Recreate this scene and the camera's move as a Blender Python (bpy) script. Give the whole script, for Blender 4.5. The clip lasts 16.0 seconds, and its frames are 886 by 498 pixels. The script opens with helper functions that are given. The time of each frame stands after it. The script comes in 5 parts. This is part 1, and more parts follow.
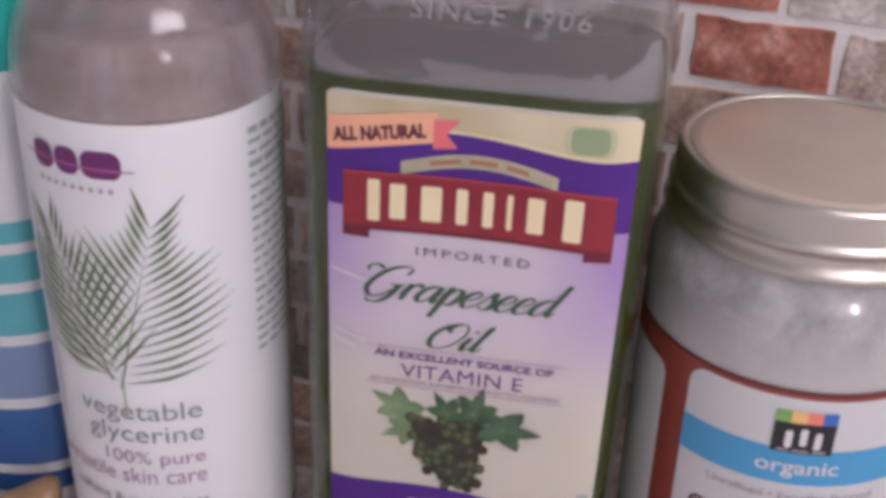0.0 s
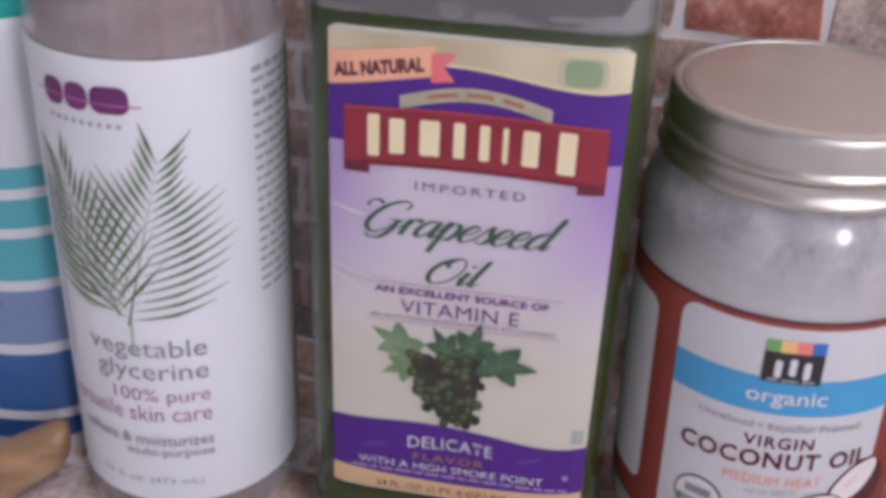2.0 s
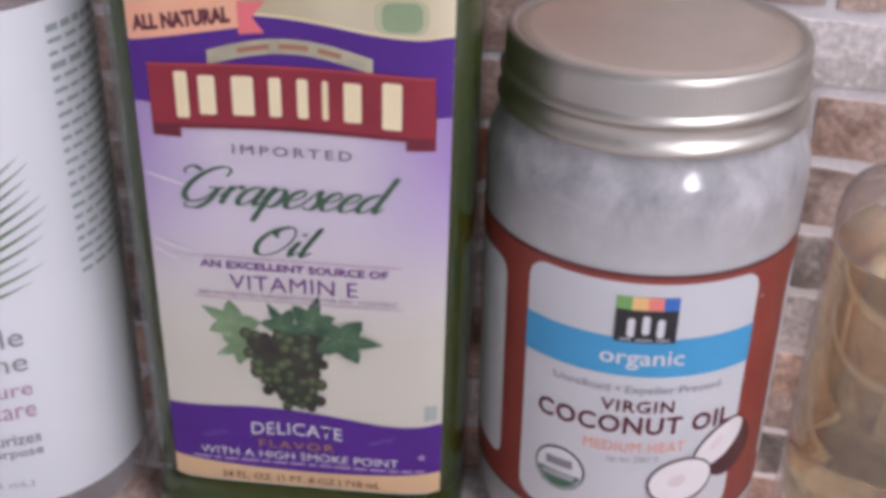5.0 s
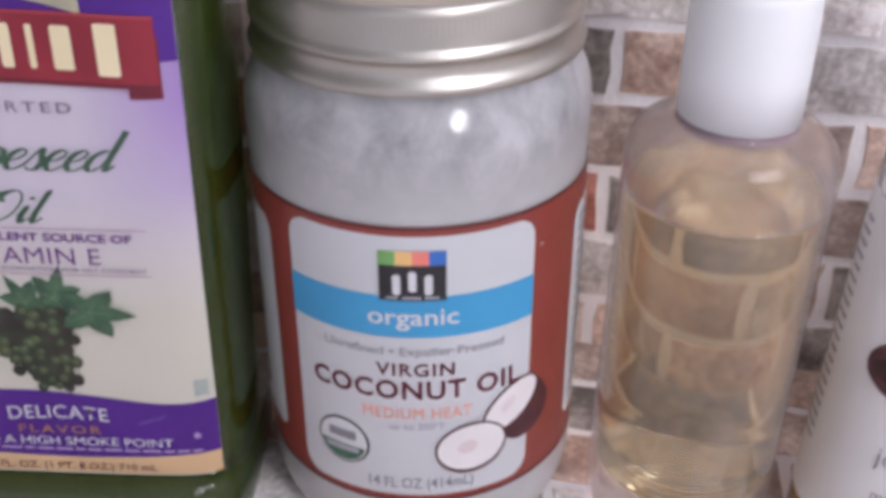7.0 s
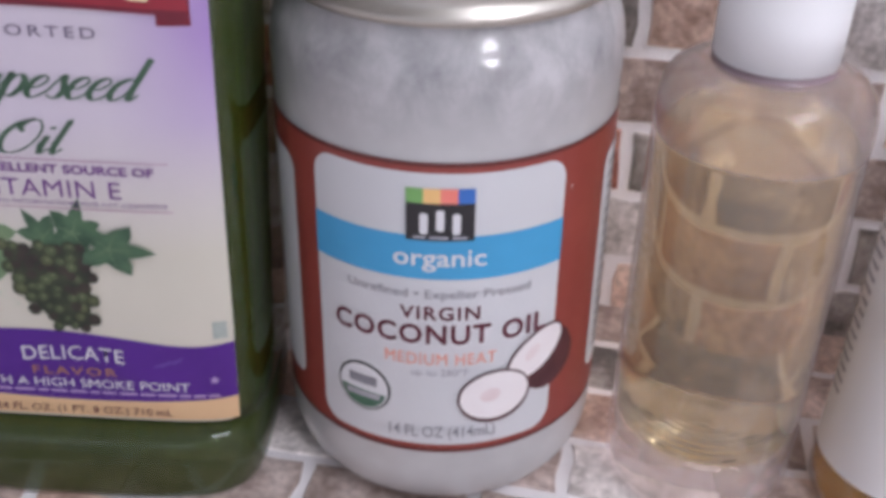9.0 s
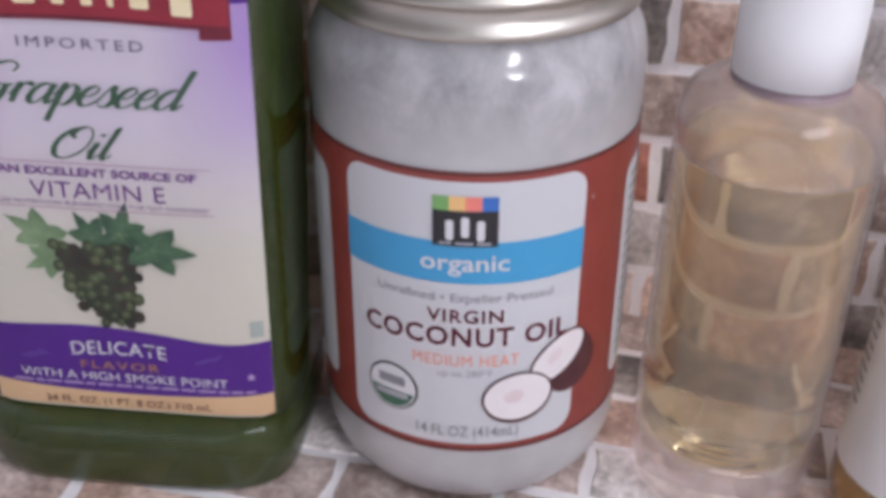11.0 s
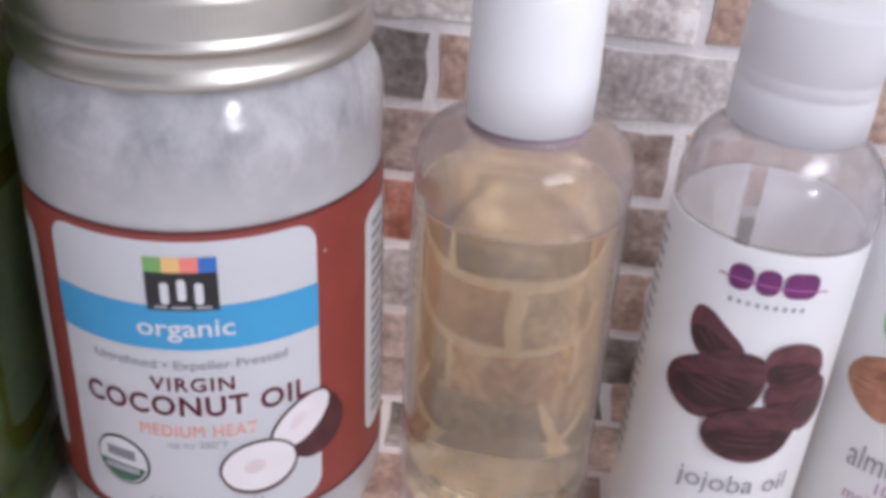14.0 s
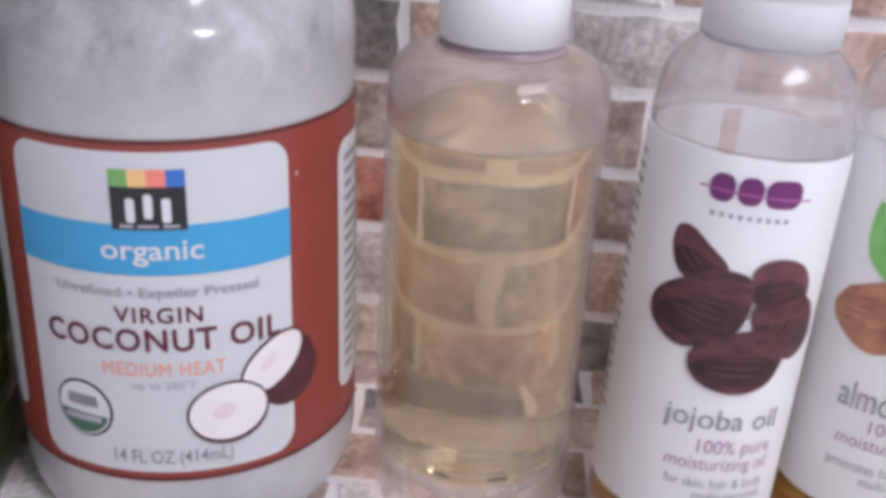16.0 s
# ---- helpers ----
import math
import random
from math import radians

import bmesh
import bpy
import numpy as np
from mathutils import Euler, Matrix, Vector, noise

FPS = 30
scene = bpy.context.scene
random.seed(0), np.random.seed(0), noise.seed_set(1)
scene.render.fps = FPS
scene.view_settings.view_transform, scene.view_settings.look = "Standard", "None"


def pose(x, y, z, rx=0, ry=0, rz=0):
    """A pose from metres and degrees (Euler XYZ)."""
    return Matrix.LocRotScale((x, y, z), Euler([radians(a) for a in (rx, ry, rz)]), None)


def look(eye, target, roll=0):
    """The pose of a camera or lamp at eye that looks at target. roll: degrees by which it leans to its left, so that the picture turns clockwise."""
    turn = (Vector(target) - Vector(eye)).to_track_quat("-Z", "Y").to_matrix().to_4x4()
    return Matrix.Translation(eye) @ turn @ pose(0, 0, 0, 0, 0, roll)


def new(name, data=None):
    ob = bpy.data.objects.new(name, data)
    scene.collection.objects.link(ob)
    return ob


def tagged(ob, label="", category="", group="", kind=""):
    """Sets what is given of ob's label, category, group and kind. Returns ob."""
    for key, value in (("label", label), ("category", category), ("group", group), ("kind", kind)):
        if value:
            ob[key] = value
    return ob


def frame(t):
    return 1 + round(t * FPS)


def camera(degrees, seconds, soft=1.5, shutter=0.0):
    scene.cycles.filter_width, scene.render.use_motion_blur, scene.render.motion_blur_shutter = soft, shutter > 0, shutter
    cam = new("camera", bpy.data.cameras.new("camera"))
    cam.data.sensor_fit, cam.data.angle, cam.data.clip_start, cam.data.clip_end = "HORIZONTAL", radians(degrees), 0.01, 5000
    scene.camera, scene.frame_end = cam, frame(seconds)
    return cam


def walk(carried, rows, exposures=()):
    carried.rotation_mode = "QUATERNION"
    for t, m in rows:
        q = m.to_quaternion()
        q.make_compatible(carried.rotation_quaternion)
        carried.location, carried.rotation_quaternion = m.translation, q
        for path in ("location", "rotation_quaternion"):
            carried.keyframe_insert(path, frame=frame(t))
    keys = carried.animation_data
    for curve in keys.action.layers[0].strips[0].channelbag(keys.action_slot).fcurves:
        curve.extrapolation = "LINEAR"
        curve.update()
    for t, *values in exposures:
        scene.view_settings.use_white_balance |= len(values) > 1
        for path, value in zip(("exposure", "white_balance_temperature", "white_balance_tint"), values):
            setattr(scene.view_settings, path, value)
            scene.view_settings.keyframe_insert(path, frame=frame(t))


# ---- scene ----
cam = camera(42.79, 16.0, soft=4.4)
# seconds, place in metres, then yaw to the left, pitch up and roll in degrees
ROWS = [
    (0.0, 0.0055, -0.0036, 0.2679, 16.72, -30.02, 2.62),
    (0.5, 0.0072, 0.0001, 0.2637, 16.31, -30.03, 1.65),
    (1.0, 0.0097, -0.0037, 0.2633, 16.70, -30.28, 1.87),
    (1.5, 0.0140, -0.0110, 0.2650, 16.59, -30.06, 0.87),
    (2.0, 0.0134, -0.0181, 0.2556, 17.20, -29.67, 2.37),
    (2.5, 0.0123, -0.0184, 0.2518, 17.09, -29.75, 2.16),
    (3.0, 0.0113, -0.0186, 0.2447, 17.01, -29.75, 2.42),
    (3.2, 0.0133, -0.0184, 0.2426, 17.11, -29.56, 2.42),
    (5.3, 0.0376, 0.0058, 0.2399, 12.53, -30.31, 1.78),
    (5.5, 0.0426, 0.0074, 0.2434, 12.52, -30.89, 1.70),
    (6.0, 0.0638, 0.0243, 0.2415, 10.25, -30.90, 1.33),
    (6.5, 0.0721, 0.0320, 0.2340, 9.65, -31.35, 1.29),
    (7.0, 0.0712, 0.0323, 0.2270, 9.43, -31.82, 1.27),
    (7.5, 0.0710, 0.0299, 0.2197, 9.54, -31.11, 1.45),
    (8.0, 0.0711, 0.0291, 0.2138, 8.83, -28.23, 2.14),
    (8.5, 0.0695, 0.0277, 0.2111, 8.88, -27.95, 2.70),
    (9.0, 0.0651, 0.0295, 0.2138, 9.26, -32.17, 2.40),
    (11.3, 0.0754, 0.0191, 0.2186, 12.70, -31.37, 1.42),
    (11.5, 0.0762, 0.0193, 0.2193, 12.59, -31.36, 1.21),
    (12.0, 0.0746, 0.0220, 0.2240, 10.95, -31.32, 1.48),
    (12.5, 0.0762, 0.0240, 0.2260, 10.47, -31.04, 1.75),
    (13.0, 0.0751, 0.0249, 0.2234, 10.46, -30.97, 1.90),
    (13.5, 0.0826, 0.0335, 0.2197, 9.87, -31.04, 1.49),
    (14.0, 0.1004, 0.0462, 0.2184, 4.71, -30.52, 3.81),
    (14.5, 0.1116, 0.0501, 0.2020, 4.61, -28.97, 2.07),
    (15.0, 0.1062, 0.0452, 0.1903, 4.20, -25.97, 1.89),
    (15.5, 0.1004, 0.0331, 0.1811, 3.84, -24.12, 3.61),
    (16.0, 0.1025, 0.0322, 0.1766, 3.35, -24.22, 3.40),
]
walk(cam, [(t, pose(x, y, z, 0, 0, yaw) @ pose(0, 0, 0, 90 + pitch, 0, 0) @ pose(0, 0, 0, 0, 0, roll)) for t, x, y, z, yaw, pitch, roll in ROWS],
     [(0.0, -0.56, 6200, 21.5), (0.5, -0.55, 5950, 20.0), (2.0, -0.53, 5850, 18.5), (3.0, -0.56, 6050, 18.5), (6.0, -0.42, 5750, 15.0), (9.0, -0.47, 5750, 14.0), (11.5, -0.46, 5750, 13.5), (13.5, -0.36, 5700, 12.5), (14.5, -0.36, 5650, 12.5), (16.0, -0.32, 5650, 12.0)])
# ---- world and lamps ----
world = bpy.data.worlds.new("world")
scene.world = world
world.use_nodes = True
world.node_tree.nodes["Background"].inputs["Color"].default_value = (0.8, 0.85, 1.0, 1)
world.node_tree.nodes["Background"].inputs["Strength"].default_value = 0.3


def area_lamp(name, place, target, sx, sy, watts, colour):
    data = bpy.data.lights.new(name, "AREA")
    data.shape, data.size, data.size_y, data.energy, data.color = "RECTANGLE", sx, sy, watts, colour
    ob = new(name, data)
    ob.matrix_world = look(place, target)
    return ob


# daylight through the window of the room behind, and three bulbs of a wall lamp
WINDOW = area_lamp("window_light", (-0.25, -2.3, 0.6), (0.0, 0.3, 0.1), 2.2, 1.5, 7.8, (0.9, 0.93, 1.0))
# added soft fill from above, standing in for ceiling bounce; no known lamp there
area_lamp("overhead_fill", (0.84, -0.3, 1.46), (0.5, 0.0, 0.0), 0.8, 0.5, 22.5, (1.0, 0.96, 0.93))
for bx, by, bz in ((0.53, -0.46, 0.56), (0.60, -0.42, 0.52), (0.58, -0.46, 0.45)):
    bulb = bpy.data.lights.new("bulb_light", "POINT")
    bulb.energy, bulb.shadow_soft_size, bulb.color = 4.4, 0.02, (1.0, 0.93, 0.88)
    new("bulb_light", bulb).location = (bx, by, bz)


# ---- materials ----
def nodes_of(m):
    m.use_nodes = True
    tree = m.node_tree
    return tree, tree.nodes, tree.links, tree.nodes["Principled BSDF"]


def mat(name, a, b=None, rough=0.5, scale=60.0, metal=0.0, bump=0.0, bump_scale=400.0, coat=0.0, stretch=(1, 1, 1), spec=0.5, detail=6.0, sheen=0.0):
    """A surface whose colour wanders between a and b, with a finer grain of relief and roughness."""
    m = bpy.data.materials.new(name)
    tree, nodes, links, bsdf = nodes_of(m)
    b = b or tuple(0.9 * c for c in a)
    where = nodes.new("ShaderNodeTexCoord")
    place = nodes.new("ShaderNodeMapping")
    place.inputs["Scale"].default_value = stretch
    links.new(where.outputs["Object"], place.inputs["Vector"])
    tex = nodes.new("ShaderNodeTexNoise")
    tex.inputs["Scale"].default_value, tex.inputs["Detail"].default_value = scale, detail
    links.new(place.outputs["Vector"], tex.inputs["Vector"])
    ramp = nodes.new("ShaderNodeValToRGB")
    ramp.color_ramp.elements[0].position, ramp.color_ramp.elements[1].position = 0.32, 0.68
    ramp.color_ramp.elements[0].color, ramp.color_ramp.elements[1].color = (*a, 1), (*b, 1)
    links.new(tex.outputs["Fac"], ramp.inputs["Fac"])
    links.new(ramp.outputs["Color"], bsdf.inputs["Base Color"])
    fine = nodes.new("ShaderNodeTexNoise")
    fine.inputs["Scale"].default_value, fine.inputs["Detail"].default_value = bump_scale, 5
    links.new(place.outputs["Vector"], fine.inputs["Vector"])
    span = nodes.new("ShaderNodeMapRange")
    span.inputs["To Min"].default_value, span.inputs["To Max"].default_value = max(0.0, rough - 0.08), min(1.0, rough + 0.08)
    links.new(fine.outputs["Fac"], span.inputs["Value"])
    links.new(span.outputs["Result"], bsdf.inputs["Roughness"])
    if bump:
        up = nodes.new("ShaderNodeBump")
        up.inputs["Strength"].default_value, up.inputs["Distance"].default_value = bump, 0.001
        links.new(fine.outputs["Fac"], up.inputs["Height"])
        links.new(up.outputs["Normal"], bsdf.inputs["Normal"])
    bsdf.inputs["Metallic"].default_value = metal
    bsdf.inputs["Coat Weight"].default_value = coat
    bsdf.inputs["Coat Roughness"].default_value = 0.06
    bsdf.inputs["Specular IOR Level"].default_value = spec
    return m


def liquid(name, colour, ior=1.46, rough=0.0, bent=0.45, cloud=0.0, cloud_colour=None):
    """A tinted liquid: part of the light is bent, part passes straight on."""
    m = bpy.data.materials.new(name)
    tree, nodes, links, bsdf = nodes_of(m)
    bsdf.inputs["Base Color"].default_value = (*colour, 1)
    bsdf.inputs["Transmission Weight"].default_value = 1.0
    bsdf.inputs["Roughness"].default_value = rough
    bsdf.inputs["IOR"].default_value = ior
    straight = nodes.new("ShaderNodeBsdfTransparent")
    straight.inputs["Color"].default_value = (*colour, 1)
    mix = nodes.new("ShaderNodeMixShader")
    mix.inputs["Fac"].default_value = bent
    links.new(straight.outputs["BSDF"], mix.inputs[1])
    links.new(bsdf.outputs["BSDF"], mix.inputs[2])
    last = mix
    if cloud:
        body = nodes.new("ShaderNodeBsdfDiffuse")
        body.inputs["Color"].default_value = (*(cloud_colour or colour), 1)
        last = nodes.new("ShaderNodeMixShader")
        last.inputs["Fac"].default_value = cloud
        links.new(mix.outputs["Shader"], last.inputs[1])
        links.new(body.outputs["BSDF"], last.inputs[2])
    links.new(last.outputs["Shader"], nodes["Material Output"].inputs["Surface"])
    return m


def thin_plastic(name, tint, gloss=0.05, haze=0.0, mirror=0.05, wave=0.0, wave_scale=45.0):
    """Thin clear wall: light passes straight through, and the surface mirrors more towards its edge."""
    m = bpy.data.materials.new(name)
    tree, nodes, links, bsdf = nodes_of(m)
    clear = nodes.new("ShaderNodeBsdfTransparent")
    clear.inputs["Color"].default_value = (*tint, 1)
    shine = nodes.new("ShaderNodeBsdfGlossy")
    shine.inputs["Roughness"].default_value = gloss
    if wave:
        where, ripple, up = nodes.new("ShaderNodeTexCoord"), nodes.new("ShaderNodeTexNoise"), nodes.new("ShaderNodeBump")
        ripple.inputs["Scale"].default_value, ripple.inputs["Detail"].default_value = wave_scale, 3
        up.inputs["Strength"].default_value, up.inputs["Distance"].default_value = wave, 0.004
        links.new(where.outputs["Object"], ripple.inputs["Vector"])
        links.new(ripple.outputs["Fac"], up.inputs["Height"])
        links.new(up.outputs["Normal"], shine.inputs["Normal"])
    facing = nodes.new("ShaderNodeLayerWeight")
    facing.inputs["Blend"].default_value = 0.5
    sharp = nodes.new("ShaderNodeMath")
    sharp.operation = "POWER"
    sharp.inputs[1].default_value = 3.0
    links.new(facing.outputs["Facing"], sharp.inputs[0])
    edge = nodes.new("ShaderNodeMapRange")
    edge.inputs["To Min"].default_value, edge.inputs["To Max"].default_value = mirror, 0.8
    links.new(sharp.outputs["Value"], edge.inputs["Value"])
    mix = nodes.new("ShaderNodeMixShader")
    links.new(edge.outputs["Result"], mix.inputs["Fac"])
    links.new(clear.outputs["BSDF"], mix.inputs[1])
    links.new(shine.outputs["BSDF"], mix.inputs[2])
    last = mix
    if haze:
        milk = nodes.new("ShaderNodeBsdfDiffuse")
        milk.inputs["Color"].default_value = (0.87, 0.86, 0.88, 1)
        last = nodes.new("ShaderNodeMixShader")
        last.inputs["Fac"].default_value = haze
        links.new(mix.outputs["Shader"], last.inputs[1])
        links.new(milk.outputs["BSDF"], last.inputs[2])
    links.new(last.outputs["Shader"], nodes["Material Output"].inputs["Surface"])
    return m


def brick_mat(name, dark, mid, pale):
    """Printed stone-like brick: mottled in three tones, each brick a little lighter or darker."""
    m = bpy.data.materials.new(name)
    tree, nodes, links, bsdf = nodes_of(m)
    where, info = nodes.new("ShaderNodeTexCoord"), nodes.new("ShaderNodeObjectInfo")
    shift = nodes.new("ShaderNodeVectorMath")
    shift.operation = "MULTIPLY_ADD"
    spread = nodes.new("ShaderNodeCombineXYZ")
    for axis in "XYZ":
        links.new(info.outputs["Random"], spread.inputs[axis])
    shift.inputs[1].default_value = (7.0, 5.0, 9.0)
    links.new(spread.outputs["Vector"], shift.inputs[0])
    links.new(where.outputs["Object"], shift.inputs[2])
    broad = nodes.new("ShaderNodeTexNoise")
    broad.inputs["Scale"].default_value, broad.inputs["Detail"].default_value, broad.inputs["Roughness"].default_value = 70, 10, 0.62
    links.new(shift.outputs["Vector"], broad.inputs["Vector"])
    ramp = nodes.new("ShaderNodeValToRGB")
    e = ramp.color_ramp.elements
    e[0].position, e[0].color = 0.35, (*dark, 1)
    e[1].position, e[1].color = 0.67, (*pale, 1)
    mid_e = e.new(0.5)
    mid_e.color = (*mid, 1)
    links.new(broad.outputs["Fac"], ramp.inputs["Fac"])
    tone = nodes.new("ShaderNodeHueSaturation")
    span = nodes.new("ShaderNodeMapRange")
    span.inputs["To Min"].default_value, span.inputs["To Max"].default_value = 0.75, 1.25
    links.new(info.outputs["Random"], span.inputs["Value"])
    links.new(span.outputs["Result"], tone.inputs["Value"])
    links.new(ramp.outputs["Color"], tone.inputs["Color"])
    fine = nodes.new("ShaderNodeTexNoise")
    fine.inputs["Scale"].default_value, fine.inputs["Detail"].default_value = 420, 6
    links.new(shift.outputs["Vector"], fine.inputs["Vector"])
    grain = nodes.new("ShaderNodeValToRGB")
    g = grain.color_ramp.elements
    g[0].position, g[0].color = 0.36, (0.78, 0.75, 0.73, 1)
    g[1].position, g[1].color = 0.66, (1.32, 1.3, 1.29, 1)
    links.new(fine.outputs["Fac"], grain.inputs["Fac"])
    speckle = nodes.new("ShaderNodeMix")
    speckle.data_type, speckle.blend_type = "RGBA", "MULTIPLY"
    speckle.inputs[0].default_value = 0.8
    links.new(tone.outputs["Color"], speckle.inputs[6])
    links.new(grain.outputs["Color"], speckle.inputs[7])
    links.new(speckle.outputs[2], bsdf.inputs["Base Color"])
    up = nodes.new("ShaderNodeBump")
    up.inputs["Strength"].default_value, up.inputs["Distance"].default_value = 0.55, 0.001
    links.new(fine.outputs["Fac"], up.inputs["Height"])
    links.new(up.outputs["Normal"], bsdf.inputs["Normal"])
    bsdf.inputs["Roughness"].default_value = 0.55
    return m


BRICK_RED = brick_mat("brick_red", (0.24, 0.085, 0.06), (0.42, 0.16, 0.12), (0.58, 0.36, 0.3))
BRICK_GREY = brick_mat("brick_grey", (0.42, 0.39, 0.375), (0.67, 0.63, 0.615), (0.86, 0.82, 0.81))
BRICK_TAUPE = brick_mat("brick_taupe", (0.27, 0.2, 0.175), (0.48, 0.385, 0.345), (0.68, 0.58, 0.54))
BRICK_TAN = brick_mat("brick_tan", (0.36, 0.235, 0.185), (0.57, 0.42, 0.35), (0.74, 0.61, 0.54))
BRICK_DARK = brick_mat("brick_dark", (0.11, 0.1, 0.095), (0.26, 0.235, 0.22), (0.5, 0.46, 0.44))
MORTAR = mat("mortar", (0.88, 0.85, 0.86), (0.8, 0.76, 0.77), rough=0.7, scale=90, bump=0.5, bump_scale=500)
PAINT = mat("wall_paint", (0.72, 0.7, 0.68), (0.66, 0.64, 0.62), rough=0.8, scale=3, bump=0.1, bump_scale=200)
CEILING = mat("ceiling_paint", (0.8, 0.8, 0.79), (0.76, 0.76, 0.75), rough=0.9, scale=2, bump=0.1, bump_scale=150)
BOARDS = mat("floor_wood", (0.3, 0.2, 0.12), (0.2, 0.12, 0.07), rough=0.5, scale=8, stretch=(1, 6, 1))

def thin_film(m, share):
    """Lets a share of the light through a thin paper or film."""
    nodes, links = m.node_tree.nodes, m.node_tree.links
    through_light = nodes.new("ShaderNodeBsdfTranslucent")
    through_light.inputs["Color"].default_value = (0.95, 0.94, 0.95, 1)
    mix = nodes.new("ShaderNodeMixShader")
    mix.inputs["Fac"].default_value = share
    links.new(nodes["Principled BSDF"].outputs["BSDF"], mix.inputs[1])
    links.new(through_light.outputs["BSDF"], mix.inputs[2])
    links.new(mix.outputs["Shader"], nodes["Material Output"].inputs["Surface"])
    return m


FILM = thin_film(mat("label_film_white", (0.95, 0.95, 0.96), (0.91, 0.91, 0.93), rough=0.4, scale=25, bump=0.04), 0.2)
WRAP_PAPER = thin_film(mat("label_wrap_white", (0.85, 0.865, 0.9), (0.81, 0.825, 0.865), rough=0.42, scale=25, bump=0.04), 0.1)
PANEL_PAPER = mat("label_panel_white", (0.625, 0.63, 0.655), (0.6, 0.605, 0.63), rough=0.45, scale=25, bump=0.04)
PAPER = mat("label_white", (0.71, 0.71, 0.735), (0.68, 0.68, 0.71), rough=0.42, scale=25, bump=0.04)
CREAM = mat("label_cream", (0.62, 0.595, 0.51), (0.59, 0.565, 0.485), rough=0.4, scale=30)
PALE_GOLD = mat("label_gold", (0.8, 0.73, 0.52), (0.5, 0.42, 0.25), rough=0.33, scale=34, metal=0.45, stretch=(1, 1, 0.3), detail=2.0)
PURPLE = mat("print_purple", (0.082, 0.014, 0.255), (0.068, 0.011, 0.215), rough=0.5, scale=50)
CREASE = mat("label_crease", (0.74, 0.7, 0.74), (0.68, 0.64, 0.68), rough=0.35)
FLOURISH = mat("print_flourish", (0.16, 0.09, 0.38), (0.13, 0.07, 0.33), rough=0.5)
LILAC = mat("print_lilac", (0.48, 0.36, 0.62), (0.44, 0.32, 0.58), rough=0.38, scale=50)
RED_BANNER = mat("print_crimson", (0.3, 0.022, 0.04), (0.23, 0.016, 0.03), rough=0.5, scale=80)
RED_LIGHT = mat("print_light_crimson", (0.42, 0.05, 0.07), (0.36, 0.04, 0.06), rough=0.45, scale=80)
RED_DARK = mat("print_dark_crimson", (0.17, 0.012, 0.03), (0.13, 0.01, 0.025), rough=0.4, scale=80)
BANNER_INK = mat("print_cream", (0.85, 0.75, 0.5), (0.8, 0.68, 0.42), rough=0.4, scale=60)
SALMON = mat("print_salmon", (0.85, 0.38, 0.27), (0.85, 0.5, 0.3), rough=0.4, scale=40)
CORAL = mat("print_coral", (0.82, 0.2, 0.22), (0.75, 0.16, 0.18), rough=0.4, scale=40)
INK_MAROON = mat("print_maroon", (0.13, 0.02, 0.04), (0.11, 0.018, 0.035), rough=0.5)
INK_GREEN = mat("print_green_ink", (0.045, 0.1, 0.06), (0.07, 0.13, 0.08), rough=0.5, scale=200)
INK_PURPLE = mat("print_purple_ink", (0.2, 0.08, 0.28), (0.17, 0.06, 0.24), rough=0.5)
INK_GREY = mat("print_grey_ink", (0.24, 0.235, 0.27), (0.29, 0.285, 0.32), rough=0.5)
INK_SOFT = mat("print_soft_grey_ink", (0.44, 0.43, 0.48), (0.38, 0.37, 0.42), rough=0.5)
INK_DUSK = mat("print_dusk_ink", (0.13, 0.1, 0.17), (0.16, 0.12, 0.2), rough=0.5)
INK_BLACK = mat("print_black", (0.018, 0.017, 0.02), (0.03, 0.028, 0.03), rough=0.4)
INK_PINK = mat("print_mauve_ink", (0.42, 0.22, 0.36), (0.38, 0.18, 0.32), rough=0.5)
INK_ORANGE = mat("print_orange_ink", (0.85, 0.36, 0.27), (0.8, 0.32, 0.24), rough=0.5)
INK_BRONZE = mat("print_bronze_ink", (0.34, 0.16, 0.1), (0.4, 0.2, 0.1), rough=0.45)
MARK_PURPLE = mat("mark_purple", (0.17, 0.025, 0.15), (0.13, 0.02, 0.12), rough=0.45)
MARK_SAGE = mat("mark_sage", (0.33, 0.38, 0.36), (0.42, 0.46, 0.42), rough=0.5, scale=400)
MARK_PINK = mat("mark_pink", (0.5, 0.16, 0.4), (0.42, 0.12, 0.34), rough=0.45)
PALM = mat("print_palm", (0.07, 0.12, 0.05), (0.2, 0.28, 0.16), rough=0.5, scale=110)
PALM_PALE = mat("print_palm_pale", (0.42, 0.52, 0.38), (0.55, 0.63, 0.52), rough=0.5, scale=90)
LEAF = mat("print_leaf", (0.03, 0.075, 0.045), (0.09, 0.17, 0.09), rough=0.45, scale=160)
LEAF_PALE = mat("print_leaf_pale", (0.12, 0.2, 0.1), (0.26, 0.36, 0.2), rough=0.45, scale=140)
LEAF_DEEP = mat("print_leaf_deep", (0.11, 0.34, 0.08), (0.16, 0.42, 0.11), rough=0.45, scale=90)
LEAF_BRIGHT = mat("print_leaf_bright", (0.2, 0.48, 0.12), (0.28, 0.58, 0.18), rough=0.45, scale=90)
GRAPE_DARK = mat("print_grape_dark", (0.022, 0.03, 0.022), (0.05, 0.065, 0.035), rough=0.4, scale=250)
GRAPE_MID = mat("print_grape_green", (0.045, 0.065, 0.035), (0.1, 0.13, 0.06), rough=0.4, scale=250)
